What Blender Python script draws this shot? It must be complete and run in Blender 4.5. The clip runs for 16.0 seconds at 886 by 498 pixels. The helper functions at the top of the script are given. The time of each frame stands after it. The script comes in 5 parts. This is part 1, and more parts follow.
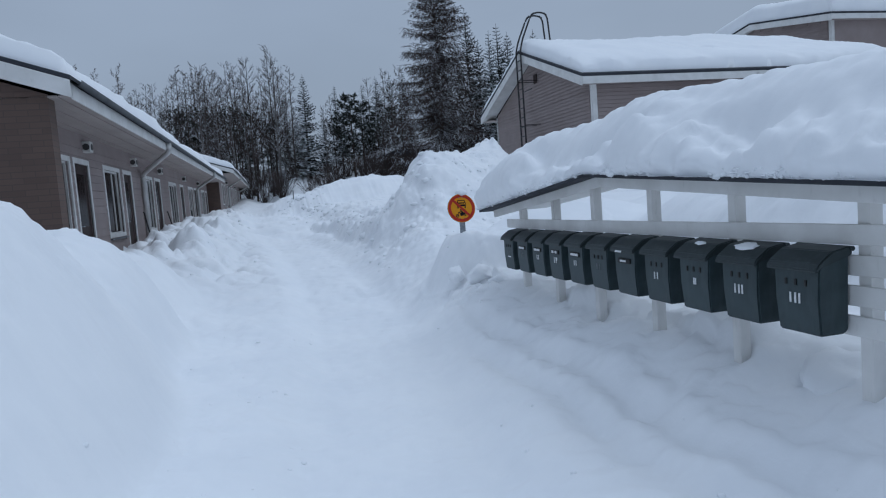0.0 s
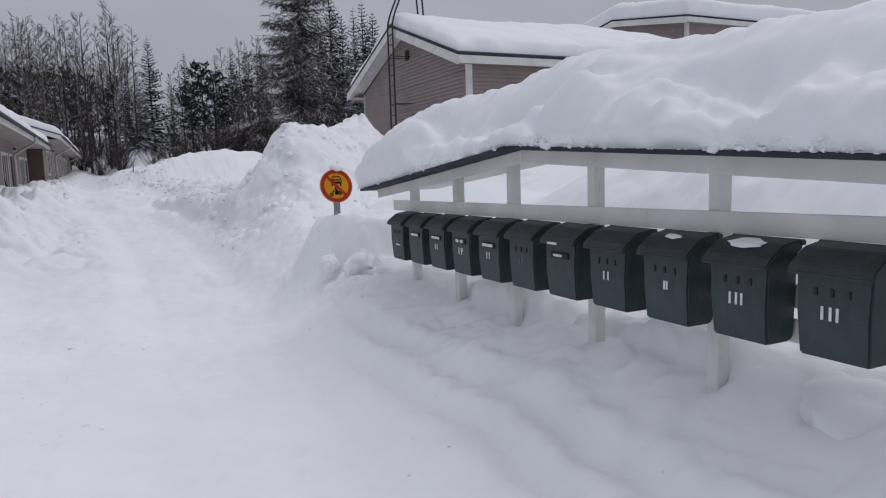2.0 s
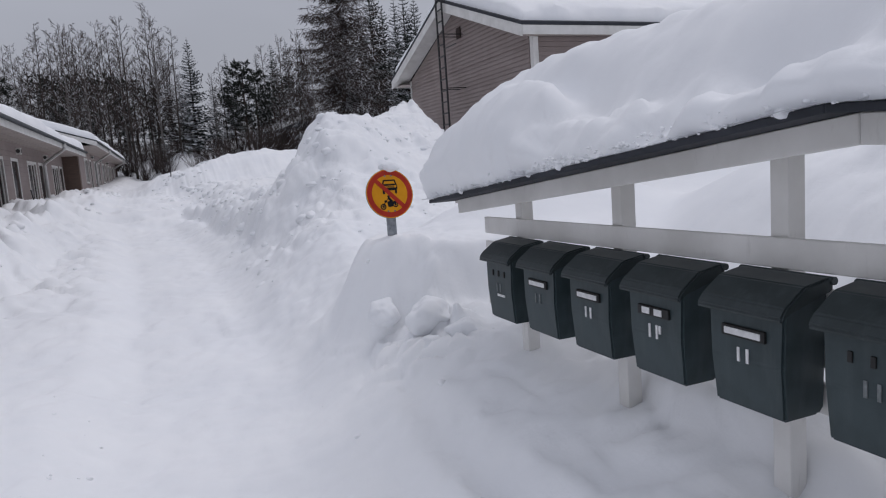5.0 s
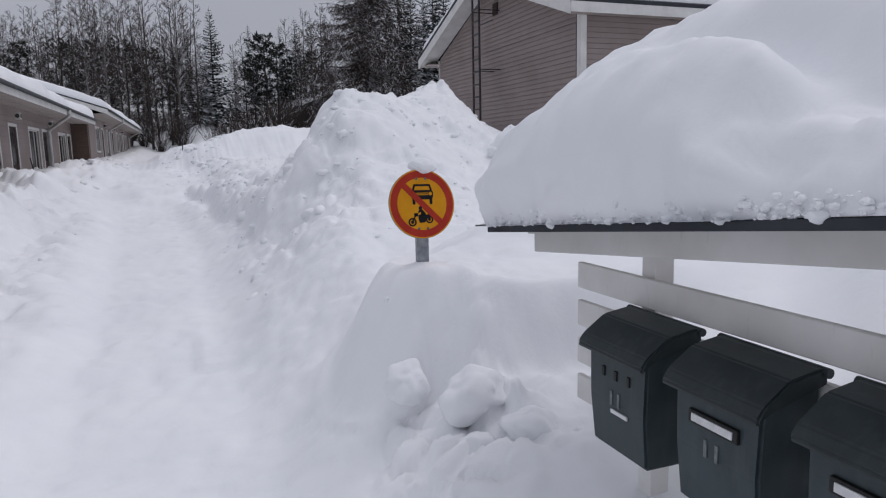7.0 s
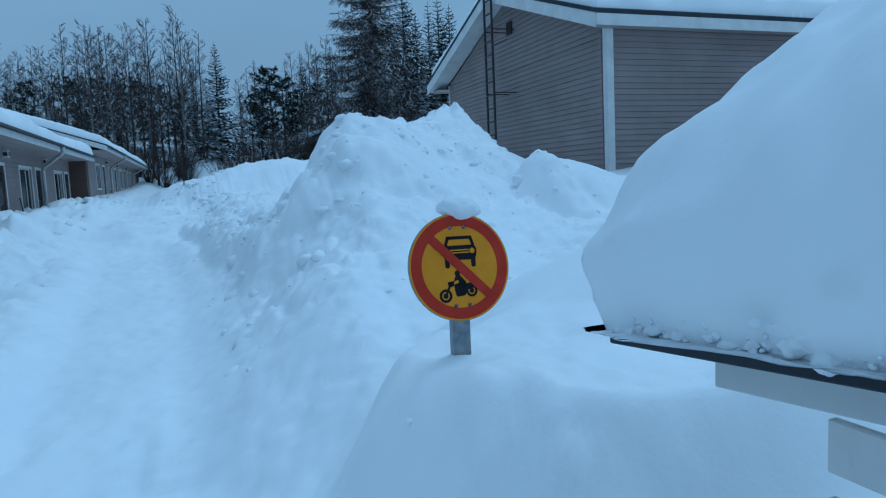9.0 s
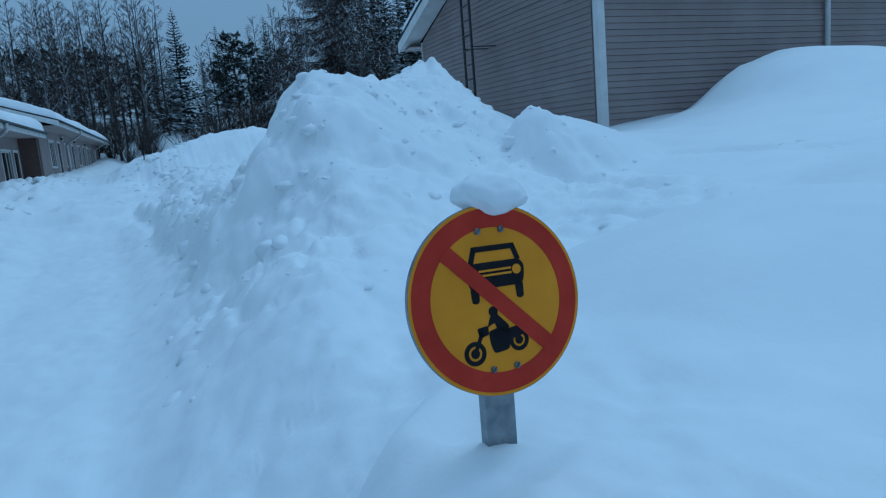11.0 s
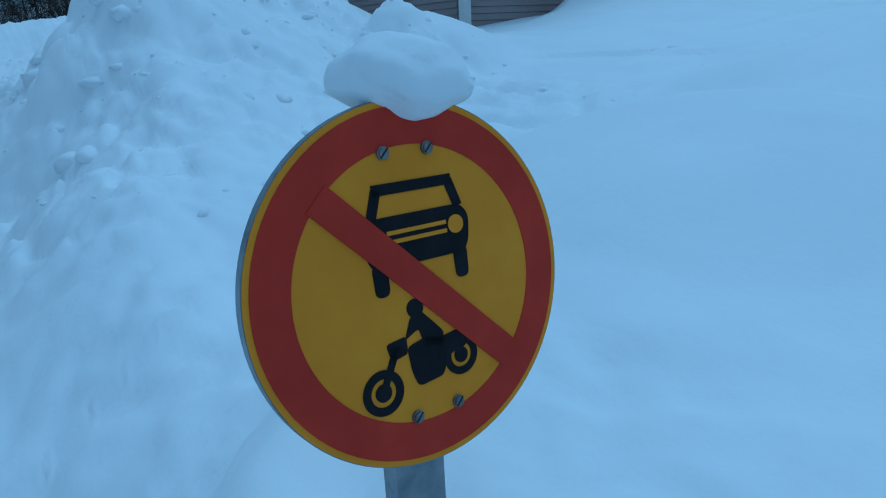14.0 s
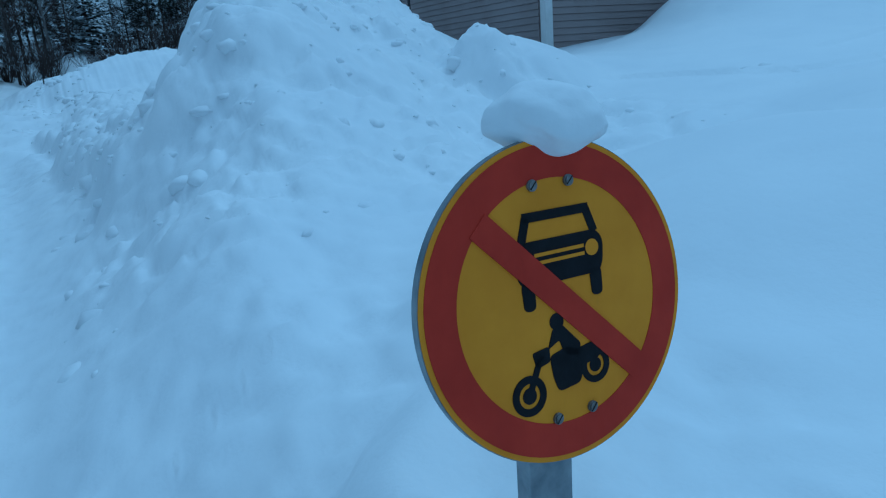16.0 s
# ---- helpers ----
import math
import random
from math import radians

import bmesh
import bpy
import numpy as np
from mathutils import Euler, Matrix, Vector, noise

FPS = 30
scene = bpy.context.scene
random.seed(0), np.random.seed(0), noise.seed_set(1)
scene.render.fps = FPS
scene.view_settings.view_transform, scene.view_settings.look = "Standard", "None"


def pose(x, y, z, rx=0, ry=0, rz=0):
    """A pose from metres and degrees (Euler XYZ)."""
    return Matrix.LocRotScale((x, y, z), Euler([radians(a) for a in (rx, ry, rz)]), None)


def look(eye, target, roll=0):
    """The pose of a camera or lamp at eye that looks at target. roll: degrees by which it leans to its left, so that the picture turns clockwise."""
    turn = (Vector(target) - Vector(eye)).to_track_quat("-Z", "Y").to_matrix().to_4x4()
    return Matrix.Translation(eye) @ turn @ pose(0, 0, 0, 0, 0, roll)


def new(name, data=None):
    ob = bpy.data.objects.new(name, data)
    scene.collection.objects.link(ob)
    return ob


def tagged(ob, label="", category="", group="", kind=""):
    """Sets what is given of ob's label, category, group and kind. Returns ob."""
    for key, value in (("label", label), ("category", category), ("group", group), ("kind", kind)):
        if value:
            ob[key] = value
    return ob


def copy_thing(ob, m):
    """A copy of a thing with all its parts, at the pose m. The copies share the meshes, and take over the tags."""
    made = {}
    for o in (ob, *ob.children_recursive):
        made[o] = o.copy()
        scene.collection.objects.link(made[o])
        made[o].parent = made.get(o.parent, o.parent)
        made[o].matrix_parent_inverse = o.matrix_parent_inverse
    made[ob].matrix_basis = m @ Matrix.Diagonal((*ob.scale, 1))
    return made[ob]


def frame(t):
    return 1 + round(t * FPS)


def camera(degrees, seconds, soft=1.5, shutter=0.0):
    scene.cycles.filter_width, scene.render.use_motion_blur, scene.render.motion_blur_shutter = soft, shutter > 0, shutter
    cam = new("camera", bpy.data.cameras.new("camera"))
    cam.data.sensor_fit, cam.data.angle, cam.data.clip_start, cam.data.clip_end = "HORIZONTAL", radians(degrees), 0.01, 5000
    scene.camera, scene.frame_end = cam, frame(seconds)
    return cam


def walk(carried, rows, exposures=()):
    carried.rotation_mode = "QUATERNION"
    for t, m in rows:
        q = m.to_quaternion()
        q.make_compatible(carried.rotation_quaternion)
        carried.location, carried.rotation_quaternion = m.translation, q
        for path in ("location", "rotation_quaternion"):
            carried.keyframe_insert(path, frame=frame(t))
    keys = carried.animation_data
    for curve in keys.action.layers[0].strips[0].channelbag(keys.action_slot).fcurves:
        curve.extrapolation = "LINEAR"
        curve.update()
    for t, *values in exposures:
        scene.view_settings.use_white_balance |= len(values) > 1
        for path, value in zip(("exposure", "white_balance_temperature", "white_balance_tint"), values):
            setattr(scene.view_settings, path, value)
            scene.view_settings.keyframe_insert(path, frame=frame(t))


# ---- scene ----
cam = camera(66.0, 16.0, 1.15)
PATH = [
    (0, (0.457, -1.675, 1.595), (0.938, 0.259, 1.435), -4.3),
    (0.5, (0.421, -1.446, 1.563), (0.894, 0.496, 1.493), -3.1),
    (1, (0.458, -1.201, 1.558), (0.919, 0.738, 1.39), -0.3),
    (1.5, (0.497, -0.867, 1.507), (1.129, 1.018, 1.289), -3.6),
    (2, (0.587, -0.483, 1.526), (1.455, 1.304, 1.298), -1.8),
    (2.5, (0.708, -0.097, 1.528), (1.452, 1.736, 1.233), -0.9),
    (3, (0.786, 0.298, 1.509), (1.591, 2.12, 1.326), -2.8),
    (3.5, (0.908, 0.736, 1.528), (1.676, 2.565, 1.28), -3.5),
    (6, (1.537, 2.71, 1.622), (2.256, 4.56, 1.382), -4.0),
    (6.5, (1.648, 3.079, 1.652), (2.249, 4.956, 1.312), -0.5),
    (7, (1.689, 3.448, 1.683), (2.386, 5.3, 1.395), -1.3),
    (7.5, (1.765, 3.831, 1.668), (2.31, 5.741, 1.451), -4.0),
    (8, (1.884, 4.178, 1.665), (2.446, 6.068, 1.331), -3.0),
    (8.5, (1.96, 4.477, 1.693), (2.624, 6.354, 1.503), -2.1),
    (11, (2.319, 5.779, 1.709), (3.05, 7.614, 1.398), -4.7),
    (11.5, (2.34, 6.018, 1.708), (3.264, 7.765, 1.402), -4.9),
    (12, (2.363, 6.195, 1.683), (3.363, 7.865, 1.222), -3.9),
    (12.5, (2.481, 6.336, 1.637), (3.4, 8.013, 1.05), -2.7),
    (13, (2.552, 6.392, 1.632), (3.641, 7.958, 1.031), -2.6),
    (13.5, (2.556, 6.394, 1.629), (3.648, 7.961, 1.035), -2.1),
    (14, (2.55, 6.401, 1.636), (3.61, 7.988, 1.039), -2.9),
    (14.5, (2.544, 6.399, 1.646), (3.616, 7.992, 1.088), -2.9),
    (15, (2.528, 6.395, 1.657), (3.558, 8.03, 1.142), -2.8),
    (15.5, (2.519, 6.373, 1.658), (3.464, 8.059, 1.145), -3.4),
    (16, (2.437, 6.361, 1.67), (3.319, 8.076, 1.141), -4.3),
]
walk(cam, [(t, look(eye, target, roll)) for t, eye, target, roll in PATH],
     [(0, -0.16, 5200, 5), (0.5, -0.06, 5850, 11), (1.2, -0.04, 6050, 12), (2.0, -0.03, 6150, 14), (7.5, -0.02, 6150, 14), (8.0, -0.14, 5330, 5), (8.5, -0.31, 4150, -11), (9.0, -0.34, 4000, -13), (11.0, -0.50, 3960, -12), (12.0, -0.60, 3750, -15), (16.0, -0.62, 3700, -17)])

# ---------------------------------------------------------------- world and light
world = bpy.data.worlds.new("overcast_sky")
world.use_nodes = True
scene.world = world
wn, wl = world.node_tree.nodes, world.node_tree.links
wn.clear()
w_out = wn.new("ShaderNodeOutputWorld")
w_bg = wn.new("ShaderNodeBackground")
w_sky = wn.new("ShaderNodeTexSky")
w_sky.sky_type = "NISHITA"
w_sky.sun_disc = False
w_sky.sun_elevation = radians(62)
w_sky.sun_rotation = radians(68)
w_sky.dust_density = 4.0
w_grey = wn.new("ShaderNodeMix")
w_grey.data_type = "RGBA"
w_grey.inputs[0].default_value = 0.86
w_grey.inputs[7].default_value = (5.35, 5.42, 5.68, 1)
wl.new(w_sky.outputs[0], w_grey.inputs[6])
# soft layers in the cloud
w_geo = wn.new("ShaderNodeTexCoord")
w_map = wn.new("ShaderNodeMapping")
w_map.inputs[3].default_value = (1.2, 1.2, 3.5)
w_noise = wn.new("ShaderNodeTexNoise")
w_noise.inputs["Scale"].default_value = 1.6
w_noise.inputs["Detail"].default_value = 3
w_ramp = wn.new("ShaderNodeMapRange")
w_ramp.inputs[1].default_value, w_ramp.inputs[2].default_value = 0.3, 0.7
w_ramp.inputs[3].default_value, w_ramp.inputs[4].default_value = 0.93, 1.07
w_mul = wn.new("ShaderNodeMix")
w_mul.data_type, w_mul.blend_type = "RGBA", "MULTIPLY"
w_mul.inputs[0].default_value = 1.0
wl.new(w_geo.outputs["Generated"], w_map.inputs[0])
wl.new(w_map.outputs[0], w_noise.inputs["Vector"])
wl.new(w_noise.outputs[0], w_ramp.inputs[0])
wl.new(w_grey.outputs[2], w_mul.inputs[6])
wl.new(w_ramp.outputs[0], w_mul.inputs[7])
# an overcast sky is brightest overhead
w_sep = wn.new("ShaderNodeSeparateXYZ")
w_high = wn.new("ShaderNodeMapRange")
w_high.inputs[1].default_value, w_high.inputs[2].default_value = 0.12, 0.95
w_high.inputs[3].default_value, w_high.inputs[4].default_value = 1.0, 1.6
w_dome = wn.new("ShaderNodeMix")
w_dome.data_type, w_dome.blend_type = "RGBA", "MULTIPLY"
w_dome.inputs[0].default_value = 1.0
wl.new(w_geo.outputs["Generated"], w_sep.inputs[0])
wl.new(w_sep.outputs[2], w_high.inputs[0])
wl.new(w_mul.outputs[2], w_dome.inputs[6])
wl.new(w_high.outputs[0], w_dome.inputs[7])
wl.new(w_dome.outputs[2], w_bg.inputs[0])
w_bg.inputs[1].default_value = 0.0715
wl.new(w_bg.outputs[0], w_out.inputs[0])

sun = new("sun", bpy.data.lights.new("sun", "SUN"))
sun.data.energy = 0.68
sun.data.angle = radians(40)
sun.data.color = (1.0, 0.97, 0.93)
sun.matrix_world = look((5.0, 2.0, 10), (0, 0, 0))

# ---------------------------------------------------------------- materials


class Nodes:
    """A small node-material writer."""

    def __init__(self, name):
        self.m = bpy.data.materials.new(name)
        self.m.use_nodes = True
        self.t = self.m.node_tree
        self.b = self.t.nodes["Principled BSDF"]
        self.co = self.t.nodes.new("ShaderNodeTexCoord")

    def node(self, kind, **sockets):
        n = self.t.nodes.new(kind)
        for k, v in sockets.items():
            n.inputs[k.replace("_", " ")].default_value = v
        return n

    def link(self, a, b):
        self.t.links.new(a, b)

    def noise(self, scale, detail=4.0, rough=0.55, stretch=None):
        n = self.node("ShaderNodeTexNoise", Scale=scale, Detail=detail, Roughness=rough)
        if stretch:
            mp = self.node("ShaderNodeMapping")
            mp.inputs[3].default_value = stretch
            self.link(self.co.outputs["Object"], mp.inputs[0])
            self.link(mp.outputs[0], n.inputs["Vector"])
        else:
            self.link(self.co.outputs["Object"], n.inputs["Vector"])
        return n.outputs[0]

    def ramp(self, fac, c0, c1, p0=0.35, p1=0.65):
        r = self.node("ShaderNodeValToRGB")
        e = r.color_ramp.elements
        e[0].position, e[1].position = p0, p1
        e[0].color, e[1].color = (*c0, 1), (*c1, 1)
        self.link(fac, r.inputs[0])
        return r.outputs[0]

    def mix(self, fac, a, b, blend="MIX"):
        n = self.node("ShaderNodeMix")
        n.data_type, n.blend_type = "RGBA", blend
        for v, s in ((fac, 0), (a, 6), (b, 7)):
            if hasattr(v, "is_linked"):
                self.link(v, n.inputs[s])
            else:
                n.inputs[s].default_value = v if s == 0 else (*v, 1)
        return n.outputs[2]

    def math(self, op, a, b=0.0):
        n = self.node("ShaderNodeMath")
        n.operation = op
        for v, s in ((a, 0), (b, 1)):
            if hasattr(v, "is_linked"):
                self.link(v, n.inputs[s])
            else:
                n.inputs[s].default_value = v
        return n.outputs[0]

    def bump(self, height, strength, distance, chain=None):
        n = self.node("ShaderNodeBump", Strength=strength, Distance=distance)
        self.link(height, n.inputs["Height"])
        if chain is not None:
            self.link(chain, n.inputs["Normal"])
        return n.outputs[0]

    def done(self, color=None, rough=0.6, normal=None, metal=0.0, **more):
        if color is not None:
            if hasattr(color, "is_linked"):
                self.link(color, self.b.inputs["Base Color"])
            else:
                self.b.inputs["Base Color"].default_value = (*color, 1)
        if hasattr(rough, "is_linked"):
            self.link(rough, self.b.inputs["Roughness"])
        else:
            self.b.inputs["Roughness"].default_value = rough
        self.b.inputs["Metallic"].default_value = metal
        if normal is not None:
            self.link(normal, self.b.inputs["Normal"])
        for k, v in more.items():
            self.b.inputs[k.replace("_", " ")].default_value = v
        return self.m


def snow_material(name, grain=1.0):
    n = Nodes(name)
    big = n.noise(0.9, 3)
    fine = n.noise(9.0, 5, 0.6)
    tiny = n.noise(70.0, 3, 0.6)
    c = n.mix(n.ramp(big, (0, 0, 0), (1, 1, 1)), (0.83, 0.845, 0.87), (0.88, 0.89, 0.905))
    nm = n.bump(big, 0.25 * grain, 0.10)
    nm = n.bump(fine, 0.28 * grain, 0.02, nm)
    nm = n.bump(tiny, 0.14 * grain, 0.003, nm)
    return n.done(c, 0.65, nm, Specular_IOR_Level=0.25)


SNOW = snow_material("fresh_snow")
SNOW_SOFT = snow_material("soft_snow", 0.6)


def paint_material(name, lo, hi, rough=0.55, dirt=(0.3, 0.28, 0.25), wear=0.5, scale=3.0, metal=0.0, bump=0.15):
    n = Nodes(name)
    a = n.noise(scale, 5)
    g = n.noise(scale * 9, 4, 0.6, (1, 1, 0.25))
    c = n.mix(n.ramp(a, (0, 0, 0), (1, 1, 1)), lo, hi)
    spots = n.math("MULTIPLY", n.ramp(g, (0, 0, 0), (1, 1, 1), 0.62, 0.8), wear)
    c = n.mix(spots, c, dirt)
    rg = n.math("ADD", n.math("MULTIPLY", g, 0.2), rough - 0.1)
    return n.done(c, rg, n.bump(g, bump, 0.003), metal)


def board_material(name, lo, hi):
    """Painted boards: each varies a little by itself, with fine grain along its length."""
    n = Nodes(name)
    info = n.node("ShaderNodeObjectInfo")
    a = n.noise(1.3, 4)
    g = n.noise(22.0, 4, 0.6, (0.15, 0.15, 2.2))
    c = n.mix(n.ramp(a, (0, 0, 0), (1, 1, 1)), lo, hi)
    c = n.mix(n.math("MULTIPLY", info.outputs["Random"], 0.28), c, tuple(v * 0.8 for v in lo))
    c = n.mix(n.math("MULTIPLY", n.ramp(g, (0, 0, 0), (1, 1, 1), 0.6, 0.85), 0.35), c, tuple(v * 0.7 for v in lo))
    return n.done(c, 0.65, n.bump(g, 0.2, 0.004))


WHITE = paint_material("white_paint", (0.62, 0.61, 0.585), (0.74, 0.73, 0.71), 0.6, (0.36, 0.35, 0.33), 0.35)
SIDING = board_material("beige_grey_siding", (0.262, 0.214, 0.20), (0.315, 0.262, 0.248))
SOFFIT = board_material("beige_soffit_boards", (0.34, 0.29, 0.265), (0.40, 0.345, 0.32))
ROOF_METAL = paint_material("dark_roof_sheet", (0.02, 0.023, 0.03), (0.035, 0.038, 0.048), 0.8, (0.08, 0.08, 0.085), 0.4)
GUTTER = paint_material("grey_gutter", (0.09, 0.098, 0.112), (0.15, 0.16, 0.175), 0.45, (0.12, 0.12, 0.13), 0.4)
PIPE = paint_material("grey_downpipe", (0.50, 0.49, 0.48), (0.60, 0.59, 0.575), 0.5, (0.25, 0.24, 0.23), 0.4)
BLACK_IRON = paint_material("black_ladder_paint", (0.012, 0.012, 0.014), (0.025, 0.025, 0.028), 0.45, (0.06, 0.045, 0.035), 0.5)
DOOR_BROWN = paint_material("brown_door", (0.035, 0.016, 0.014), (0.055, 0.026, 0.022), 0.45, (0.1, 0.07, 0.06), 0.2)
DOOR_DARK = paint_material("dark_door", (0.030, 0.019, 0.017), (0.05, 0.034, 0.030), 0.5, (0.12, 0.1, 0.09), 0.3)
LAMP_SHELL = paint_material("wall_lamp_shell", (0.55, 0.54, 0.52), (0.66, 0.65, 0.62), 0.4)
LAMP_DARK = paint_material("wall_lamp_face", (0.03, 0.03, 0.03), (0.06, 0.06, 0.06), 0.4)


def brick_material():
    n = Nodes("brown_brick")
    br = n.node("ShaderNodeTexBrick", Scale=1.0, Mortar_Size=0.006, Brick_Width=0.27, Row_Height=0.075, Mortar_Smooth=0.2)
    br.inputs["Color1"].default_value = (0.105, 0.072, 0.058, 1)
    br.inputs["Color2"].default_value = (0.128, 0.086, 0.068, 1)
    br.inputs["Mortar"].default_value = (0.088, 0.066, 0.056, 1)
    mp = n.node("ShaderNodeMapping")
    mp.inputs[2].default_value = (radians(90), 0, 0)
    n.link(n.co.outputs["Object"], mp.inputs[0])
    n.link(mp.outputs[0], br.inputs["Vector"])
    a = n.noise(1.5, 5)
    c = n.mix(n.math("MULTIPLY", n.ramp(a, (0, 0, 0), (1, 1, 1)), 0.4), br.outputs["Color"], (0.09, 0.06, 0.05))
    return n.done(c, 0.85, n.bump(br.outputs["Fac"], -0.6, 0.01, n.bump(n.noise(60, 3), 0.3, 0.003)))


BRICK = brick_material()


def glass_material():
    n = Nodes("dark_window_glass")
    c = n.ramp(n.noise(1.1, 2), (0.012, 0.009, 0.009), (0.035, 0.024, 0.022))
    return n.done(c, 0.14, None, 0.0, IOR=1.12, Specular_IOR_Level=0.2)


GLASS = glass_material()


def plastic_material(name, lo, hi):
    """Weathered dark green plastic with pale scuffs and snow-melt streaks."""
    n = Nodes(name)
    info = n.node("ShaderNodeObjectInfo")
    a = n.noise(7, 5)
    st = n.noise(16, 4, 0.6, (1.4, 1.4, 0.25))
    gr = n.noise(260, 2)
    c = n.mix(n.ramp(a, (0, 0, 0), (1, 1, 1)), lo, hi)
    c = n.mix(n.math("MULTIPLY", n.ramp(st, (0, 0, 0), (1, 1, 1), 0.5, 0.8), 0.35), c, (0.085, 0.105, 0.108))
    c = n.mix(n.math("MULTIPLY", info.outputs["Random"], 0.25), c, (0.02, 0.027, 0.028))
    return n.done(c, n.math("ADD", n.math("MULTIPLY", a, 0.25), 0.35), n.bump(gr, 0.25, 0.0008), 0.0, Specular_IOR_Level=0.35)


BOX_BODY = plastic_material("dark_green_plastic", (0.026, 0.041, 0.046), (0.046, 0.066, 0.072))
BOX_LID = plastic_material("dark_green_lid_plastic", (0.020, 0.029, 0.031), (0.034, 0.045, 0.048))
SLOT = paint_material("slot_black", (0.004, 0.004, 0.004), (0.008, 0.008, 0.008), 0.6)
STICKER = paint_material("white_sticker", (0.62, 0.62, 0.62), (0.78, 0.78, 0.78), 0.5, (0.4, 0.4, 0.4), 0.6, 30)
STICKER_GREY = paint_material("grey_worn_digits", (0.11, 0.125, 0.13), (0.2, 0.215, 0.22), 0.6, (0.05, 0.06, 0.06), 0.8, 60)
SIGN_YELLOW = paint_material("sign_yellow", (0.64, 0.265, 0.006), (0.71, 0.31, 0.009), 0.72, (0.45, 0.22, 0.04), 0.2, 12, bump=0.03)
SIGN_RED = paint_material("sign_red", (0.36, 0.030, 0.016), (0.44, 0.040, 0.02), 0.72, (0.25, 0.03, 0.02), 0.25, 12, bump=0.03)
SIGN_BLACK = paint_material("sign_black", (0.008, 0.008, 0.010), (0.014, 0.014, 0.017), 0.8, (0.03, 0.03, 0.03), 0.3, 30, bump=0.03)
DOOR_DARK.node_tree.nodes["Principled BSDF"].inputs["Specular IOR Level"].default_value = 0.1
for m in (SIGN_YELLOW, SIGN_RED, SIGN_BLACK):
    m.node_tree.nodes["Principled BSDF"].inputs["Specular IOR Level"].default_value = 0.2
ZINC = paint_material("galvanised_steel", (0.20, 0.22, 0.245), (0.34, 0.36, 0.385), 0.5, (0.12, 0.12, 0.13), 0.6, 20, 0.6)
BOLT = paint_material("bolt_steel", (0.16, 0.15, 0.14), (0.3, 0.29, 0.28), 0.4, (0.1, 0.06, 0.04), 0.6, 80, 0.7)


def bark_material(name, lo, hi, snow=0.5):
    """Bark or twigs whose upper sides carry snow."""
    n = Nodes(name)
    g = n.noise(6, 4, 0.6, (1, 1, 0.2))
    c = n.mix(n.ramp(g, (0, 0, 0), (1, 1, 1)), lo, hi)
    geo = n.node("ShaderNodeNewGeometry")
    sep = n.node("ShaderNodeSeparateXYZ")
    n.link(geo.outputs["Normal"], sep.inputs[0])
    patch = n.noise(1.7, 3)
    lim = n.math("ADD", n.math("MULTIPLY", patch, 0.8), 0.62 - 0.55 * snow)
    on = n.math("GREATER_THAN", sep.outputs[2], lim)
    c = n.mix(on, c, (0.80, 0.82, 0.85))
    return n.done(c, 0.85)


BARK_DARK = bark_material("dark_bark", (0.022, 0.017, 0.014), (0.05, 0.04, 0.034), 0.45)
BARK_LARCH = bark_material("larch_bark", (0.035, 0.024, 0.019), (0.075, 0.052, 0.042), 0.5)
BARK_PALE = bark_material("pale_birch_bark", (0.07, 0.062, 0.058), (0.26, 0.245, 0.235), 0.35)
TWIG = bark_material("brown_twigs", (0.038, 0.028, 0.025), (0.070, 0.052, 0.046), 0.53)
NEEDLE = bark_material("spruce_needles", (0.010, 0.015, 0.012), (0.024, 0.031, 0.024), 0.48)
NEEDLE_PINE = bark_material("pine_needles", (0.015, 0.021, 0.016), (0.034, 0.040, 0.030), 0.38)

# ---------------------------------------------------------------- mesh helpers


def mesh_object(name, bm, material, parent=None, label="", smooth=False):
    me = bpy.data.meshes.new(name)
    bm.to_mesh(me)
    bm.free()
    if material:
        me.materials.append(material)
    if smooth:
        for p in me.polygons:
            p.use_smooth = True
    ob = new(name, me)
    if parent:
        ob.parent = parent
    if label:
        ob["label"] = label
    return ob


def part(name, bm, material, parent, label="", smooth=False):
    return mesh_object(name, bm, material, parent, label, smooth)


def shared(name, me, parent, m):
    """One more piece on a mesh that alike pieces share."""
    ob = new(name, me)
    ob.parent = parent
    ob.matrix_basis = m
    return ob


def thing(name, m, label, category, group="", kind=""):
    ob = new(name)
    ob.matrix_world = m
    return tagged(ob, label, category, group, kind)


def box(x0, x1, y0, y1, z0, z1, bevel=0.0, bm=None):
    bm = bm or bmesh.new()
    m = pose((x0 + x1) / 2, (y0 + y1) / 2, (z0 + z1) / 2) @ Matrix.Diagonal((abs(x1 - x0), abs(y1 - y0), abs(z1 - z0), 1))
    r = bmesh.ops.create_cube(bm, size=1, matrix=m)
    if bevel:
        es = list({e for v in r["verts"] for e in v.link_edges})
        bmesh.ops.bevel(bm, geom=es, offset=bevel, segments=2, affect="EDGES", profile=0.6)
    return bm


def prism(points, depth, bevel=0.0, bm=None):
    """A flat outline in x, z, thickened along y from 0 to depth."""
    bm = bm or bmesh.new()
    a = [bm.verts.new((x, 0, z)) for x, z in points]
    b = [bm.verts.new((x, depth, z)) for x, z in points]
    k = len(points)
    bm.faces.new(a)
    bm.faces.new(b[::-1])
    for i in range(k):
        bm.faces.new((a[i], b[i], b[(i + 1) % k], a[(i + 1) % k]))
    bmesh.ops.recalc_face_normals(bm, faces=bm.faces[:])
    if bevel:
        bmesh.ops.bevel(bm, geom=bm.edges[:], offset=bevel, segments=2, affect="EDGES")
    return bm


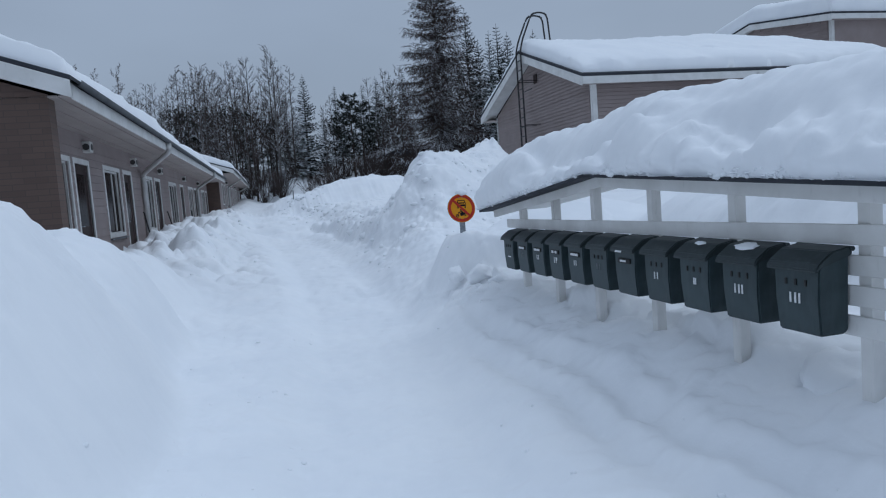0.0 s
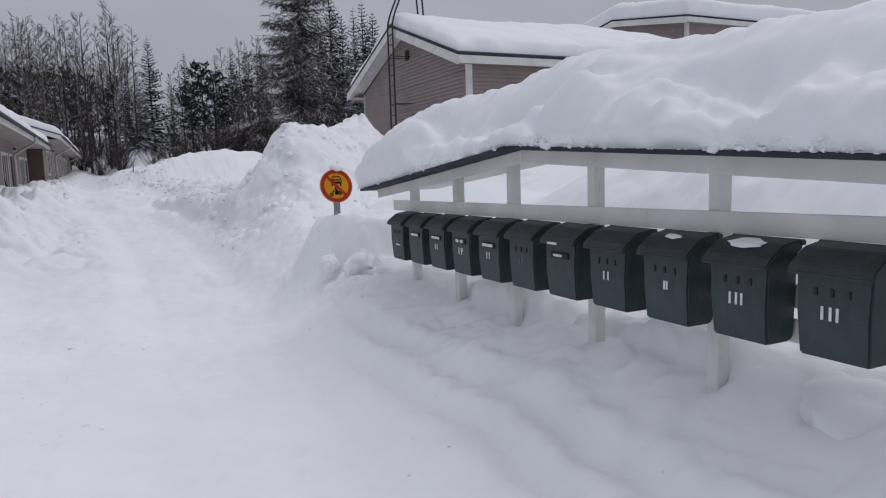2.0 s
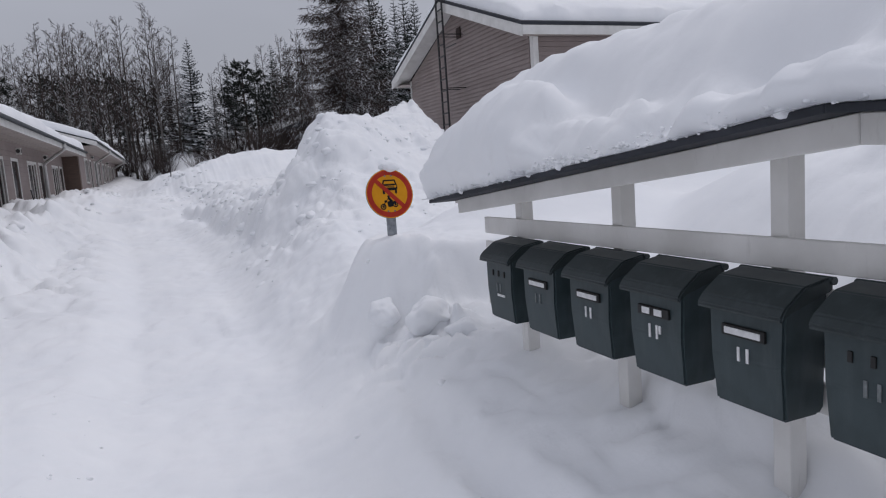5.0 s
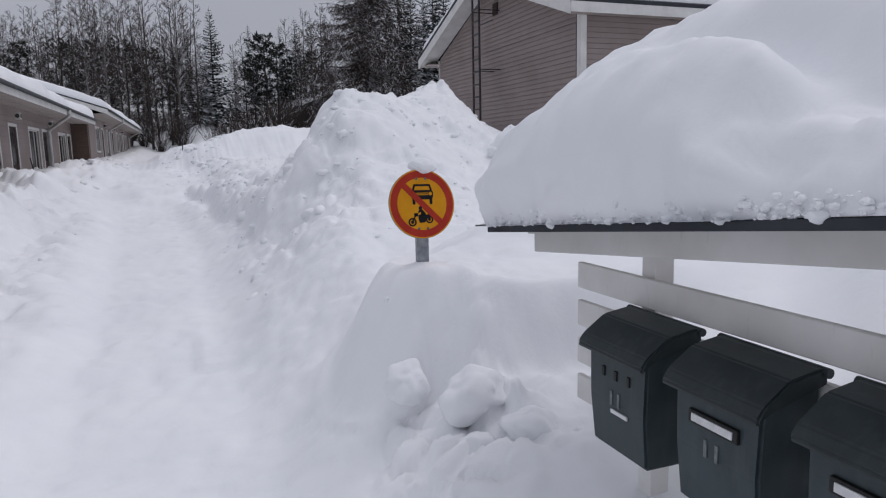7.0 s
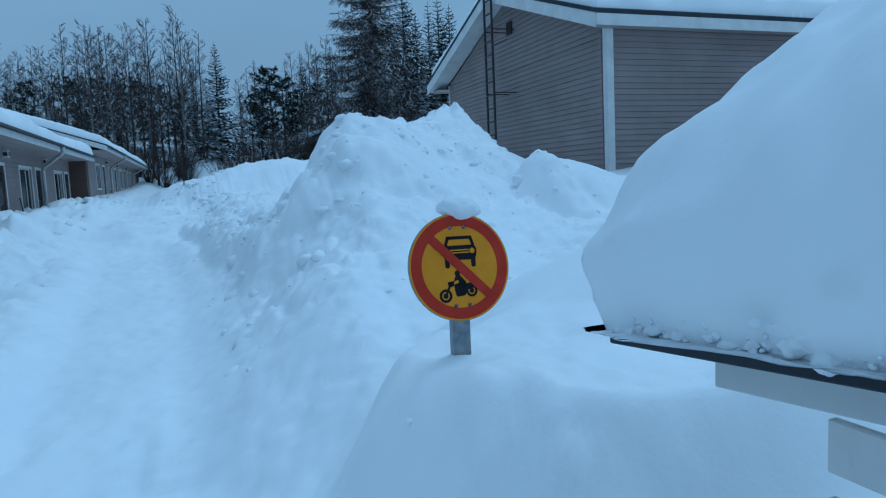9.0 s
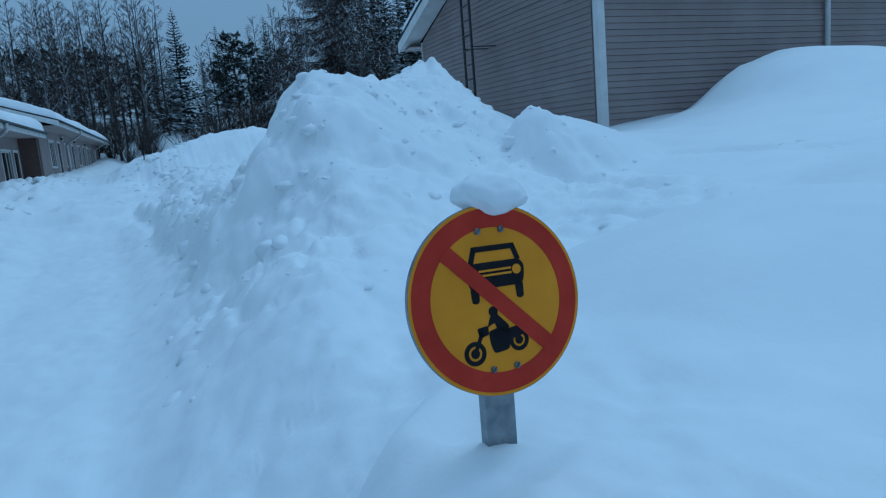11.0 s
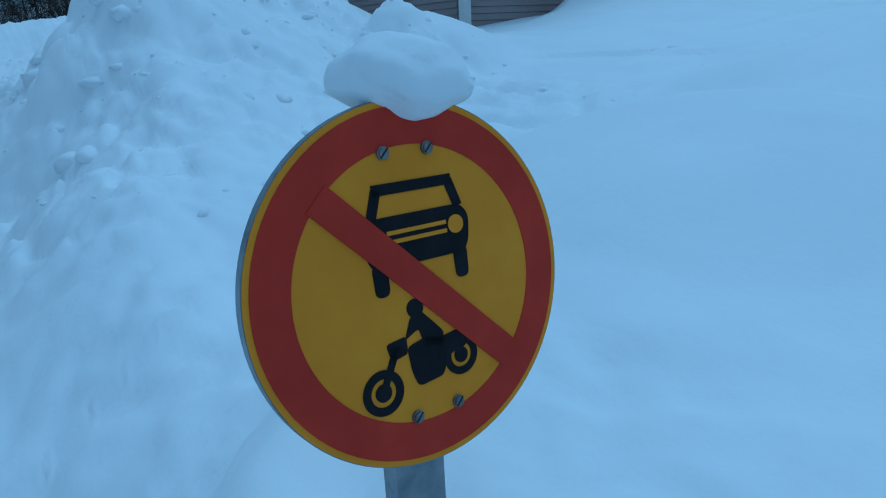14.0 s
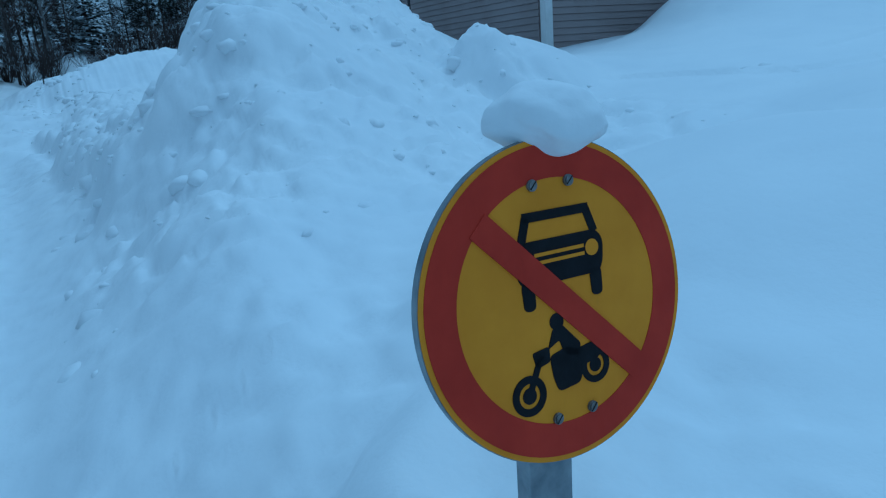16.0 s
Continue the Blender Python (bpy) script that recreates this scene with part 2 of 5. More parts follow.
def tube(points, radii, sides=6, bm=None, caps=True):
    """A round bar through points, with a radius at each."""
    bm = bm or bmesh.new()
    rings = []
    k = len(points)
    pts = [Vector(p) for p in points]
    for i, p in enumerate(pts):
        d = (pts[min(i + 1, k - 1)] - pts[max(i - 1, 0)]).normalized()
        up = Vector((0, 0, 1)) if abs(d.z) < 0.9 else Vector((1, 0, 0))
        a = d.cross(up).normalized()
        b = a.cross(d)
        r = radii[i] if hasattr(radii, "__len__") else radii
        rings.append([bm.verts.new(p + a * (r * math.cos(2 * math.pi * j / sides)) + b * (r * math.sin(2 * math.pi * j / sides))) for j in range(sides)])
    for i in range(k - 1):
        for j in range(sides):
            bm.faces.new((rings[i][j], rings[i][(j + 1) % sides], rings[i + 1][(j + 1) % sides], rings[i + 1][j]))
    if caps:
        bm.faces.new(rings[0][::-1])
        bm.faces.new(rings[-1])
    return bm


def smooth_noise(x, y, z, scale, octaves=3):
    return noise.fractal(Vector((x * scale, y * scale, z * scale)), 1.0, 2.0, octaves)


# ---------------------------------------------------------------- snow-covered ground


def smax(a, b, k):
    d = abs(a - b)
    return max(a, b) + k * math.log1p(math.exp(-d / k)) if d < 12 * k else max(a, b)


def step(a, b, v):
    t = min(1.0, max(0.0, (v - a) / (b - a)))
    return t * t * (3 - 2 * t)


# heaps of snow: x, y, reach in x, reach in y, height of the top
HEAPS = (
    (-1.75, 2.9, 1.05, 2.5, 2.02),
    (-1.85, -1.2, 1.2, 2.4, 1.85),
    (-1.55, 5.7, 0.95, 1.7, 1.50),
    (-1.45, 8.2, 0.9, 2.0, 1.16),
    (5.3, 14.0, 2.3, 2.3, 1.78),
    (6.33, 12.7, 0.55, 0.7, 2.00),
    (6.8, 13.0, 1.7, 1.5, 1.86),
    (6.4, 3.2, 1.9, 4.2, 2.05),
    (8.5, 8.5, 3.2, 2.6, 1.62),
    (5.0, 7.9, 2.4, 2.2, 1.38),
    (-1.05, 12.2, 0.7, 1.3, 1.02),
    (-1.2, 15.4, 0.7, 1.2, 1.08),
    (-1.1, 18.9, 0.8, 1.4, 1.12),
    (6.2, 37.0, 4.5, 4.0, 2.9),
    (8.0, 24.0, 2.6, 5.5, 2.15),
    (3.9, 25.0, 1.6, 5.0, 1.5),
    (2.2, 42.0, 2.2, 5.0, 2.2),
    (3.7, 70.2, 1.9, 3.0, 4.7),
)
# crest of the ploughed ridge before the gabled house: x, y and height
CREST = ((1.7, 12.9, -0.4), (2.4, 12.9, 0.45), (3.3, 13.2, 1.45), (3.72, 13.5, 2.02), (4.2, 14.0, 2.28), (4.7, 14.5, 2.38), (5.6, 15.4, 2.62), (6.2, 16.2, 2.82), (6.42, 16.4, 2.93), (6.85, 16.6, 2.42),
         (7.6, 16.4, 1.98), (8.2, 14.6, 1.62), (9.1, 14.2, 1.55), (10.2, 14.2, 1.90), (11.3, 14.2, 2.56), (12.1, 14.2, 2.76), (13.3, 14.2, 2.73), (15.1, 14.2, 2.24), (17.1, 14.2, 1.92), (20.0, 14.2, 1.6))


def crest(x):
    """The ridge's line and height at x."""
    for (xa, ya, za), (xb, yb, zb) in zip(CREST, CREST[1:]):
        if x <= xb:
            k = (x - xa) / (xb - xa)
            k = 0.5 * k + 0.5 * step(0, 1, k)
            return ya + (yb - ya) * k, za + (zb - za) * k
    return 14.2, 0.0


def path_line(y):
    return 0.75 + 0.42 * step(-2, 7, y) * 1.6 - 1.15 * step(9, 30, y) - 0.3 * step(30, 60, y)


def ground(x, y):
    base = 0.16 + 0.35 * step(4, 14, y) + 0.026 * max(0, y - 12)
    base += 3.0 * step(62, 95, y) + 0.6 * step(95, 300, y)
    base += 0.9 * step(3, 12, x) * step(-20, 10, y)
    base += 0.42 * step(2.1, 3.1, x)
    base += 0.30 * step(-0.2, -1.6, x) * step(4, 12, y)
    z = base
    for cx, cy, rx, ry, top in HEAPS:
        q = ((x - cx) / rx) ** 2 + ((y - cy) / ry) ** 2
        if q < 9:
            z = smax(z, top - 1.0 * q ** 0.95, 0.08)
    if 8.5 < y < 21 and x > CREST[0][0]:
        line, top = crest(x)
        far = 4.4 if x < 9 else 3.4
        k = (line - y) / far
        if k >= 1:
            pass
        elif k > 0:
            z = smax(z, base + (top - base) * (1 - step(0.0, 1.0, k)), 0.05)
        else:
            z = smax(z, top - 0.55 * max(0.0, y - line - 0.25) ** 1.2, 0.05)
    # the dug-out heap in which the sign stands
    r = math.hypot((x - 3.62) / 1.17, (y - 7.0) / (0.82 if y < 7.0 else 0.97))
    z = smax(z, z + (1.06 - z) * (1 - step(0.70, 1.12, r)), 0.03) if r < 1.15 else z
    # cut edge of the trodden way farther on
    w = x - path_line(y)
    z += 0.30 * step(1.02, 1.30, w + 0.10 * math.sin(y * 1.3)) * step(11.6, 12.4, y) * (1 - step(19, 24, y)) * (1 - step(2.6, 4.2, w))
    w = abs(w)
    z -= 0.16 * (1 - step(0.45, 0.95, w)) * step(-8, 0, y) * (1 - step(16, 24, y))
    # a trough before the posts, a ledge behind them
    on = step(-1.2, 0.2, y) * (1 - step(5.0, 5.7, y))
    z -= on * 0.12 * math.exp(-((x - 3.0) / 0.26) ** 2)
    z += on * 0.14 * step(0.0, 0.045, x - 3.13 - 0.05 * math.sin(y * 2.9) - 0.04 * math.sin(y * 7.1 + 1)) * (1 - step(3.3, 3.6, x)) * (0.45 + 0.55 * math.sin(y * 3.4 + 0.6))
    return z


def blocks(x, y, scale, seed):
    """Broken blocks of packed snow: flat-topped cells of uneven height, with clefts between them."""
    wx = x + 0.10 * noise.noise(Vector((x * 2.5, y * 2.5, seed)))
    wy = y + 0.10 * noise.noise(Vector((x * 2.5, y * 2.5, seed + 9)))
    d, pts = noise.voronoi(Vector((wx * scale, wy * scale, seed)))
    high = 0.25 + 0.75 * (0.5 + 0.5 * math.sin(pts[0].x * 91.7 + pts[0].y * 47.3))
    return high * step(0.02, 0.24, d[1] - d[0]) - 0.25


def rough_ground(x, y):
    z = ground(x, y)
    near = 1 - step(30, 70, y)
    w = abs(x - path_line(y))
    lump = 0.35 + 0.65 * step(0.5, 1.6, w)
    # churned snow thrown up by the plough, smooth drifts beyond the sign
    churn = step(8.8, 11, y) * (1 - step(6.2, 7.4, x)) * step(0.75, 1.3, w) * (1 - step(19, 26, y))
    calm = step(3.1, 4.2, x) * step(4.5, 6.5, y) * (1 - step(13, 15, y) * (1 - step(6.2, 7.2, x)))
    calm = calm * (1 - churn)
    z += near * lump * (1 - 0.85 * calm) * 0.085 * smooth_noise(x, y, 0.3, 1.1, 3)
    z += near * (0.3 + 0.7 * lump) * (1 - 0.9 * calm) * 0.03 * smooth_noise(x, y, 4.1, 3.4, 3)
    # foot and sledge marks in the soft snow, and loose ridges beside the mailboxes
    z += near * (1 - calm) * 0.022 * smooth_noise(x, y, 1.7, 7.5, 3)
    if y < 9 and 1.2 < x < 3.0:
        wob = 0.10 * smooth_noise(0.0, y, 5.0, 0.9, 2)
        on = step(-2.5, -0.5, y) * (1 - step(4.6, 6.0, y))
        for cx, h in ((2.62, 0.026), (2.47, -0.03), (2.33, 0.03), (2.19, -0.026), (2.03, 0.015)):
            z += on * h * math.exp(-((x - cx - wob) / 0.065) ** 2)
    bank = step(1.0, 2.6, z)
    rough = 0.7
    z += near * bank * (1 - calm) * rough * (0.09 * smooth_noise(x, y, z, 1.5, 4) + 0.05 * abs(smooth_noise(x, y, 3.0, 4.0, 3)))
    if churn > 0:
        z += churn * rough * (0.12 * blocks(x, y, 1.3, 2.0) + 0.07 * blocks(x, y, 3.2, 5.0) + 0.03 * blocks(x, y, 7.5, 8.0) + 0.035 * smooth_noise(x, y, 9.0, 5.5, 3))
    # blocks at the fence's end, and snow crumbling off the left bank
    pit = math.exp(-((x - 2.72) / 0.34) ** 4 - ((y - 6.1) / 0.48) ** 4)
    if pit > 0.01:
        z += pit * (0.20 * blocks(x, y, 3.1, 7.0) + 0.07 * blocks(x, y, 6.5, 3.0))
    left = step(-0.05, -0.75, x) * (1 - step(-2.0, -2.5, x)) * step(8.5, 11, y) * (1 - step(30, 38, y))
    if left > 0:
        z += left * (0.16 + 0.20 * blocks(x, y, 1.0, 33.0) + 0.10 * smooth_noise(x, y, 2.0, 1.6, 3))
    side = step(-0.55, -1.0, x) * (1 - step(-2.6, -3.4, -x)) * step(-2, 0, y) * near
    if side > 0:
        z += side * (0.07 * blocks(x, y, 1.7, 12.0) + 0.03 * blocks(x, y, 4.5, 15.0))
    under = math.exp(-((x - 3.02) / 0.26) ** 4) * step(-0.8, 0.2, y) * (1 - step(5.0, 5.6, y))
    if under > 0.01:
        z += under * (0.035 * blocks(x, y, 2.2, 21.0) + 0.02)
    z += near * step(16, 21, y) * (0.17 * smooth_noise(x, y, 6.0, 0.8, 4) + 0.05)
    z += (1 - near) * 0.25 * smooth_noise(x, y, 2.0, 0.12, 3)
    return z


def spread(a, b, inner0, inner1, fine, growth=1.16):
    vals = list(np.arange(inner0, inner1 + 1e-6, fine))
    s, v = fine, inner1
    while v < b:
        s *= growth
        v += s
        vals.append(min(v, b))
    s, v = fine, inner0
    while v > a:
        s *= growth
        v -= s
        vals.insert(0, max(v, a))
    return vals


def build_ground():
    xs = spread(-900, 900, -2.6, 8.0, 0.048, 1.06)
    ys = spread(-300, 1500, -1.6, 17.5, 0.048, 1.05)
    # closer rows beside the stand and its heap
    xs = sorted(xs + [(a + b) / 2 for a, b in zip(xs, xs[1:]) if 2.2 < a < 3.5])
    ys = sorted(ys + [(a + b) / 2 for a, b in zip(ys, ys[1:]) if 0.0 < a < 7.2])
    nx, ny = len(xs), len(ys)
    verts = [(x, y, rough_ground(x, y)) for y in ys for x in xs]
    faces = [(j * nx + i, j * nx + i + 1, (j + 1) * nx + i + 1, (j + 1) * nx + i) for j in range(ny - 1) for i in range(nx - 1)]
    me = bpy.data.meshes.new("ground")
    me.from_pydata(verts, [], faces)
    me.materials.append(SNOW)
    me.polygons.foreach_set("use_smooth", [True] * len(faces))
    return tagged(new("ground", me), "deep white snow with trodden way and ploughed banks", "snow", kind="structure")


build_ground()


def snow_slab(name, x0, x1, y0, y1, under, thick, label, step_size=0.08, round_x=0.4, round_y=0.4, lump=0.05, ragged=0.03, material=SNOW_SOFT):
    """A mass of snow lying on a roof: rounded rims, lumpy top, ragged lower edge."""
    nx, ny = max(4, int((x1 - x0) / step_size)), max(4, int((y1 - y0) / step_size))
    verts, faces = [], []

    def rim(d, r):
        t = min(1.0, max(0.0, d / r))
        return math.sqrt(max(0.0, 1 - (1 - t) ** 2))

    for j in range(ny + 1):
        for i in range(nx + 1):
            # the samples crowd towards the rims
            u = 0.5 - 0.5 * math.cos(math.pi * i / nx) if nx < 60 else i / nx
            v = 0.5 - 0.5 * math.cos(math.pi * j / ny) if ny < 60 else j / ny
            x, y = x0 + (x1 - x0) * u, y0 + (y1 - y0) * v
            f = rim(min(x - x0, x1 - x), round_x) * rim(min(y - y0, y1 - y), round_y)
            t0 = thick(x, y)
            hz = t0 * f
            n1 = smooth_noise(x, y, 7.0 + hz, 1.5, 3)
            n2 = smooth_noise(x, y, 3.0 + hz, 5.0, 3)
            cell = noise.voronoi(Vector((x * 7.0, y * 7.0, hz * 7.0)))[0][0]
            flank = 1 - f
            out = (lump * n1 + 0.35 * lump * n2) * (1.0 - 0.95 * step(0.26, 0.40, hz) * (1 - step(0.02, 0.35, flank))) * (0.8 + 1.2 * step(0.34, 0.22, t0)) + lump * 0.12 * n1 + (0.55 - min(cell, 1.0)) * ragged * (0.25 + 0.75 * step(0.35, 0.95, flank))
            sx = -1 if x - x0 < min(round_x, (x1 - x0) / 2) else (1 if x1 - x < round_x else 0)
            sy = -1 if y - y0 < min(round_y, (y1 - y0) / 2) else (1 if y1 - y < round_y else 0)
            low = 0.12 + 0.88 * step(0.0, 0.35, hz / max(t0, 0.01))
            px = x + out * low * sx * flank + 0.10 * sx * math.sin(math.pi * min(1.0, hz / max(t0, 0.01))) * min(1.0, t0 * 1.6)
            py = y + out * low * sy * flank * (0.4 if sx else 1.0) + 0.10 * sy * math.sin(math.pi * min(1.0, hz / max(t0, 0.01))) * min(1.0, t0 * 1.6)
            z = under(x, y) + max(0.0, hz + out * min(1.0, f * 1.3))
            verts.append((px, py, z))
    top = len(verts)
    for j in range(ny + 1):
        for i in range(nx + 1):
            x, y, _ = verts[j * (nx + 1) + i]
            verts.append((x, y, under(x, y) - 0.002))
    k = nx + 1
    for j in range(ny):
        for i in range(nx):
            a = j * k + i
            faces.append((a, a + 1, a + k + 1, a + k))
            faces.append((top + a, top + a + k, top + a + k + 1, top + a + 1))
    ring = [i for i in range(k)] + [j * k + nx for j in range(1, ny + 1)] + [ny * k + i for i in range(nx - 1, -1, -1)] + [j * k for j in range(ny - 1, 0, -1)]
    for a, b in zip(ring, ring[1:] + ring[:1]):
        faces.append((a, top + a, top + b, b))
    me = bpy.data.meshes.new(name)
    me.from_pydata(verts, [], faces)
    me.materials.append(material)
    me.polygons.foreach_set("use_smooth", [True] * len(faces))
    return tagged(new(name, me), label, "snow")


# ---------------------------------------------------------------- mailbox stand: fence, roof and its load of snow
FRONT_X = 3.03


def lift(y):
    """The stand dips slightly towards its far end."""
    return (5.2 - y) * 0.0118


stand = thing("mailbox_stand", pose(FRONT_X, 3.1, 0.3), "white-painted wooden mailbox stand with a dark low gable roof", "stand")
inv = stand.matrix_world.inverted()


def stand_part(name, bm, material, label=""):
    bm.transform(inv)
    return part(name, bm, material, stand, label)


POSTS = (5.217, 4.351, 3.526, 2.643, 1.76, 0.85)
APEX_Y, APEX_Z = 3.18, 1.667
FAR_Y, FAR_Z = 5.93, 1.375
NEAR_Y, NEAR_Z = 0.30, 1.505


def roof_z(y):
    if y > APEX_Y:
        return APEX_Z + (FAR_Z - APEX_Z) * (y - APEX_Y) / (FAR_Y - APEX_Y)
    return APEX_Z + (NEAR_Z - APEX_Z) * (APEX_Y - y) / (APEX_Y - NEAR_Y)


for py in POSTS:
    stand_part("post", box(FRONT_X + 0.022, FRONT_X + 0.094, py - 0.034, py + 0.034, -0.3, roof_z(py) - 0.035, 0.004), WHITE)
for k in range(4):
    z = 1.171 - 0.142 * k
    bm = bmesh.new()
    pts = [(0.60, z + lift(0.60)), (5.60, z + lift(5.60)), (5.60, z + lift(5.60) + 0.096), (0.60, z + lift(0.60) + 0.096)]
    a = [bm.verts.new((FRONT_X, y, zz)) for y, zz in pts]
    b = [bm.verts.new((FRONT_X + 0.021, y, zz)) for y, zz in pts]
    bm.faces.new(a)
    bm.faces.new(b[::-1])
    for i in range(4):
        bm.faces.new((a[i], a[(i + 1) % 4], b[(i + 1) % 4], b[i]))
    bmesh.ops.recalc_face_normals(bm, faces=bm.faces[:])
    bmesh.ops.bevel(bm, geom=bm.edges[:], offset=0.003, segments=1, affect="EDGES")
    stand_part("rail", bm, WHITE)


def slope_board(y0, y1, x0, x1, drop0, drop1, bevel=0.003, off=0.0):
    """A straight member under the roof's slope, between two drops below it."""
    bm = bmesh.new()
    vs = []
    for x in (x0, x1):
        for y, d in ((y0, drop0), (y1, drop0), (y1, drop1), (y0, drop1)):
            vs.append(bm.verts.new((x, y, roof_z(y) - d + off)))
    for f in ((0, 1, 2, 3), (7, 6, 5, 4), (0, 4, 5, 1), (1, 5, 6, 2), (2, 6, 7, 3), (3, 7, 4, 0)):
        bm.faces.new([vs[i] for i in f])
    bmesh.ops.recalc_face_normals(bm, faces=bm.faces[:])
    if bevel:
        bmesh.ops.bevel(bm, geom=bm.edges[:], offset=bevel, segments=1, affect="EDGES")
    return bm


STAND_BACK = 3.66
stand_part("fascia_board", slope_board(APEX_Y + 0.001, 5.77, 2.94, 2.962, 0.026, 0.108), WHITE)
stand_part("fascia_board", slope_board(0.42, APEX_Y - 0.001, 2.94, 2.962, 0.026, 0.108), WHITE)
stand_part("roof_sheet", slope_board(APEX_Y + 0.0005, FAR_Y, 2.815, STAND_BACK, 0.0, 0.024), ROOF_METAL, "dark felted roof edge")
stand_part("roof_sheet", slope_board(NEAR_Y, APEX_Y - 0.0005, 2.815, STAND_BACK, 0.0, 0.024), ROOF_METAL, "dark felted roof edge")

stand_part("roof_boarding", slope_board(APEX_Y + 0.002, FAR_Y - 0.05, 2.97, STAND_BACK - 0.03, 0.0245, 0.040), WHITE, "white boards under the roof")
stand_part("roof_boarding", slope_board(NEAR_Y + 0.05, APEX_Y - 0.002, 2.97, STAND_BACK - 0.03, 0.0245, 0.040), WHITE, "white boards under the roof")


def stand_thick(x, y):
    """A smooth high back, scooped away along the front to a low, broken rim."""
    low = 0.06 + 0.17 * (1 - step(3.25, 3.6, y)) * (0.55 + 0.45 * math.sin(y * 4.3 - 9.5)) + 0.10 * math.exp(-((y - 2.6) / 0.28) ** 2)
    low += 0.30 * step(4.35, 5.1, y)
    high = 0.585 + 0.10 * step(4.0, 5.2, y) - 0.08 * step(3.5, 3.7, x)
    start = 2.93 - 0.06 * step(4.3, 5.0, y)
    t = low + (high - low) * step(start - 0.25, 3.46, x) ** 1.15
    shelf = (1 - step(3.3, 3.6, y)) * (0.6 + 0.4 * math.sin(y * 5.1))
    t -= 0.085 * shelf * math.exp(-((x - 3.06) / 0.07) ** 2)
    t += 0.07 * smooth_noise(x, y, 1.5, 3.2, 3) * math.exp(-((x - 2.95) / 0.11) ** 2)
    t -= 0.13 * math.exp(-((x - 3.12 - 0.1 * (y - 4.8)) / 0.08) ** 2 - ((y - 4.85) / 0.42) ** 2)
    t -= 0.06 * math.exp(-((x - 3.28) / 0.12) ** 2 - ((y - 2.35) / 0.35) ** 2)
    return t


snow_slab("roof_snow", 2.82, STAND_BACK + 0.05, NEAR_Y, FAR_Y, lambda x, y: roof_z(min(max(y, NEAR_Y), FAR_Y)) + 0.004, stand_thick,
          "thick rounded snow load on the mailbox stand roof", 0.019, 0.15, 0.24, 0.08, 0.16)

# ---------------------------------------------------------------- mailboxes
BOX_W, BOX_D = 0.312, 0.175
PITCH = 0.405


def profile_box(profile, width, taper=0.0, bevel=0.006):
    """A side outline in x, z swept along y, narrowing downwards by taper on each side."""
    zs = [p[1] for p in profile]
    lo, hi = min(zs), max(zs)
    bm = bmesh.new()
    a, b = [], []
    for x, z in profile:
        t = taper * (hi - z) / (hi - lo)
        a.append(bm.verts.new((x, t, z)))
        b.append(bm.verts.new((x, width - t, z)))
    k = len(profile)
    bm.faces.new(a)
    bm.faces.new(b[::-1])
    for i in range(k):
        bm.faces.new((a[i], b[i], b[(i + 1) % k], a[(i + 1) % k]))
    bmesh.ops.recalc_face_normals(bm, faces=bm.faces[:])
    bmesh.ops.bevel(bm, geom=bm.edges[:], offset=bevel, segments=2, affect="EDGES")
    return bm


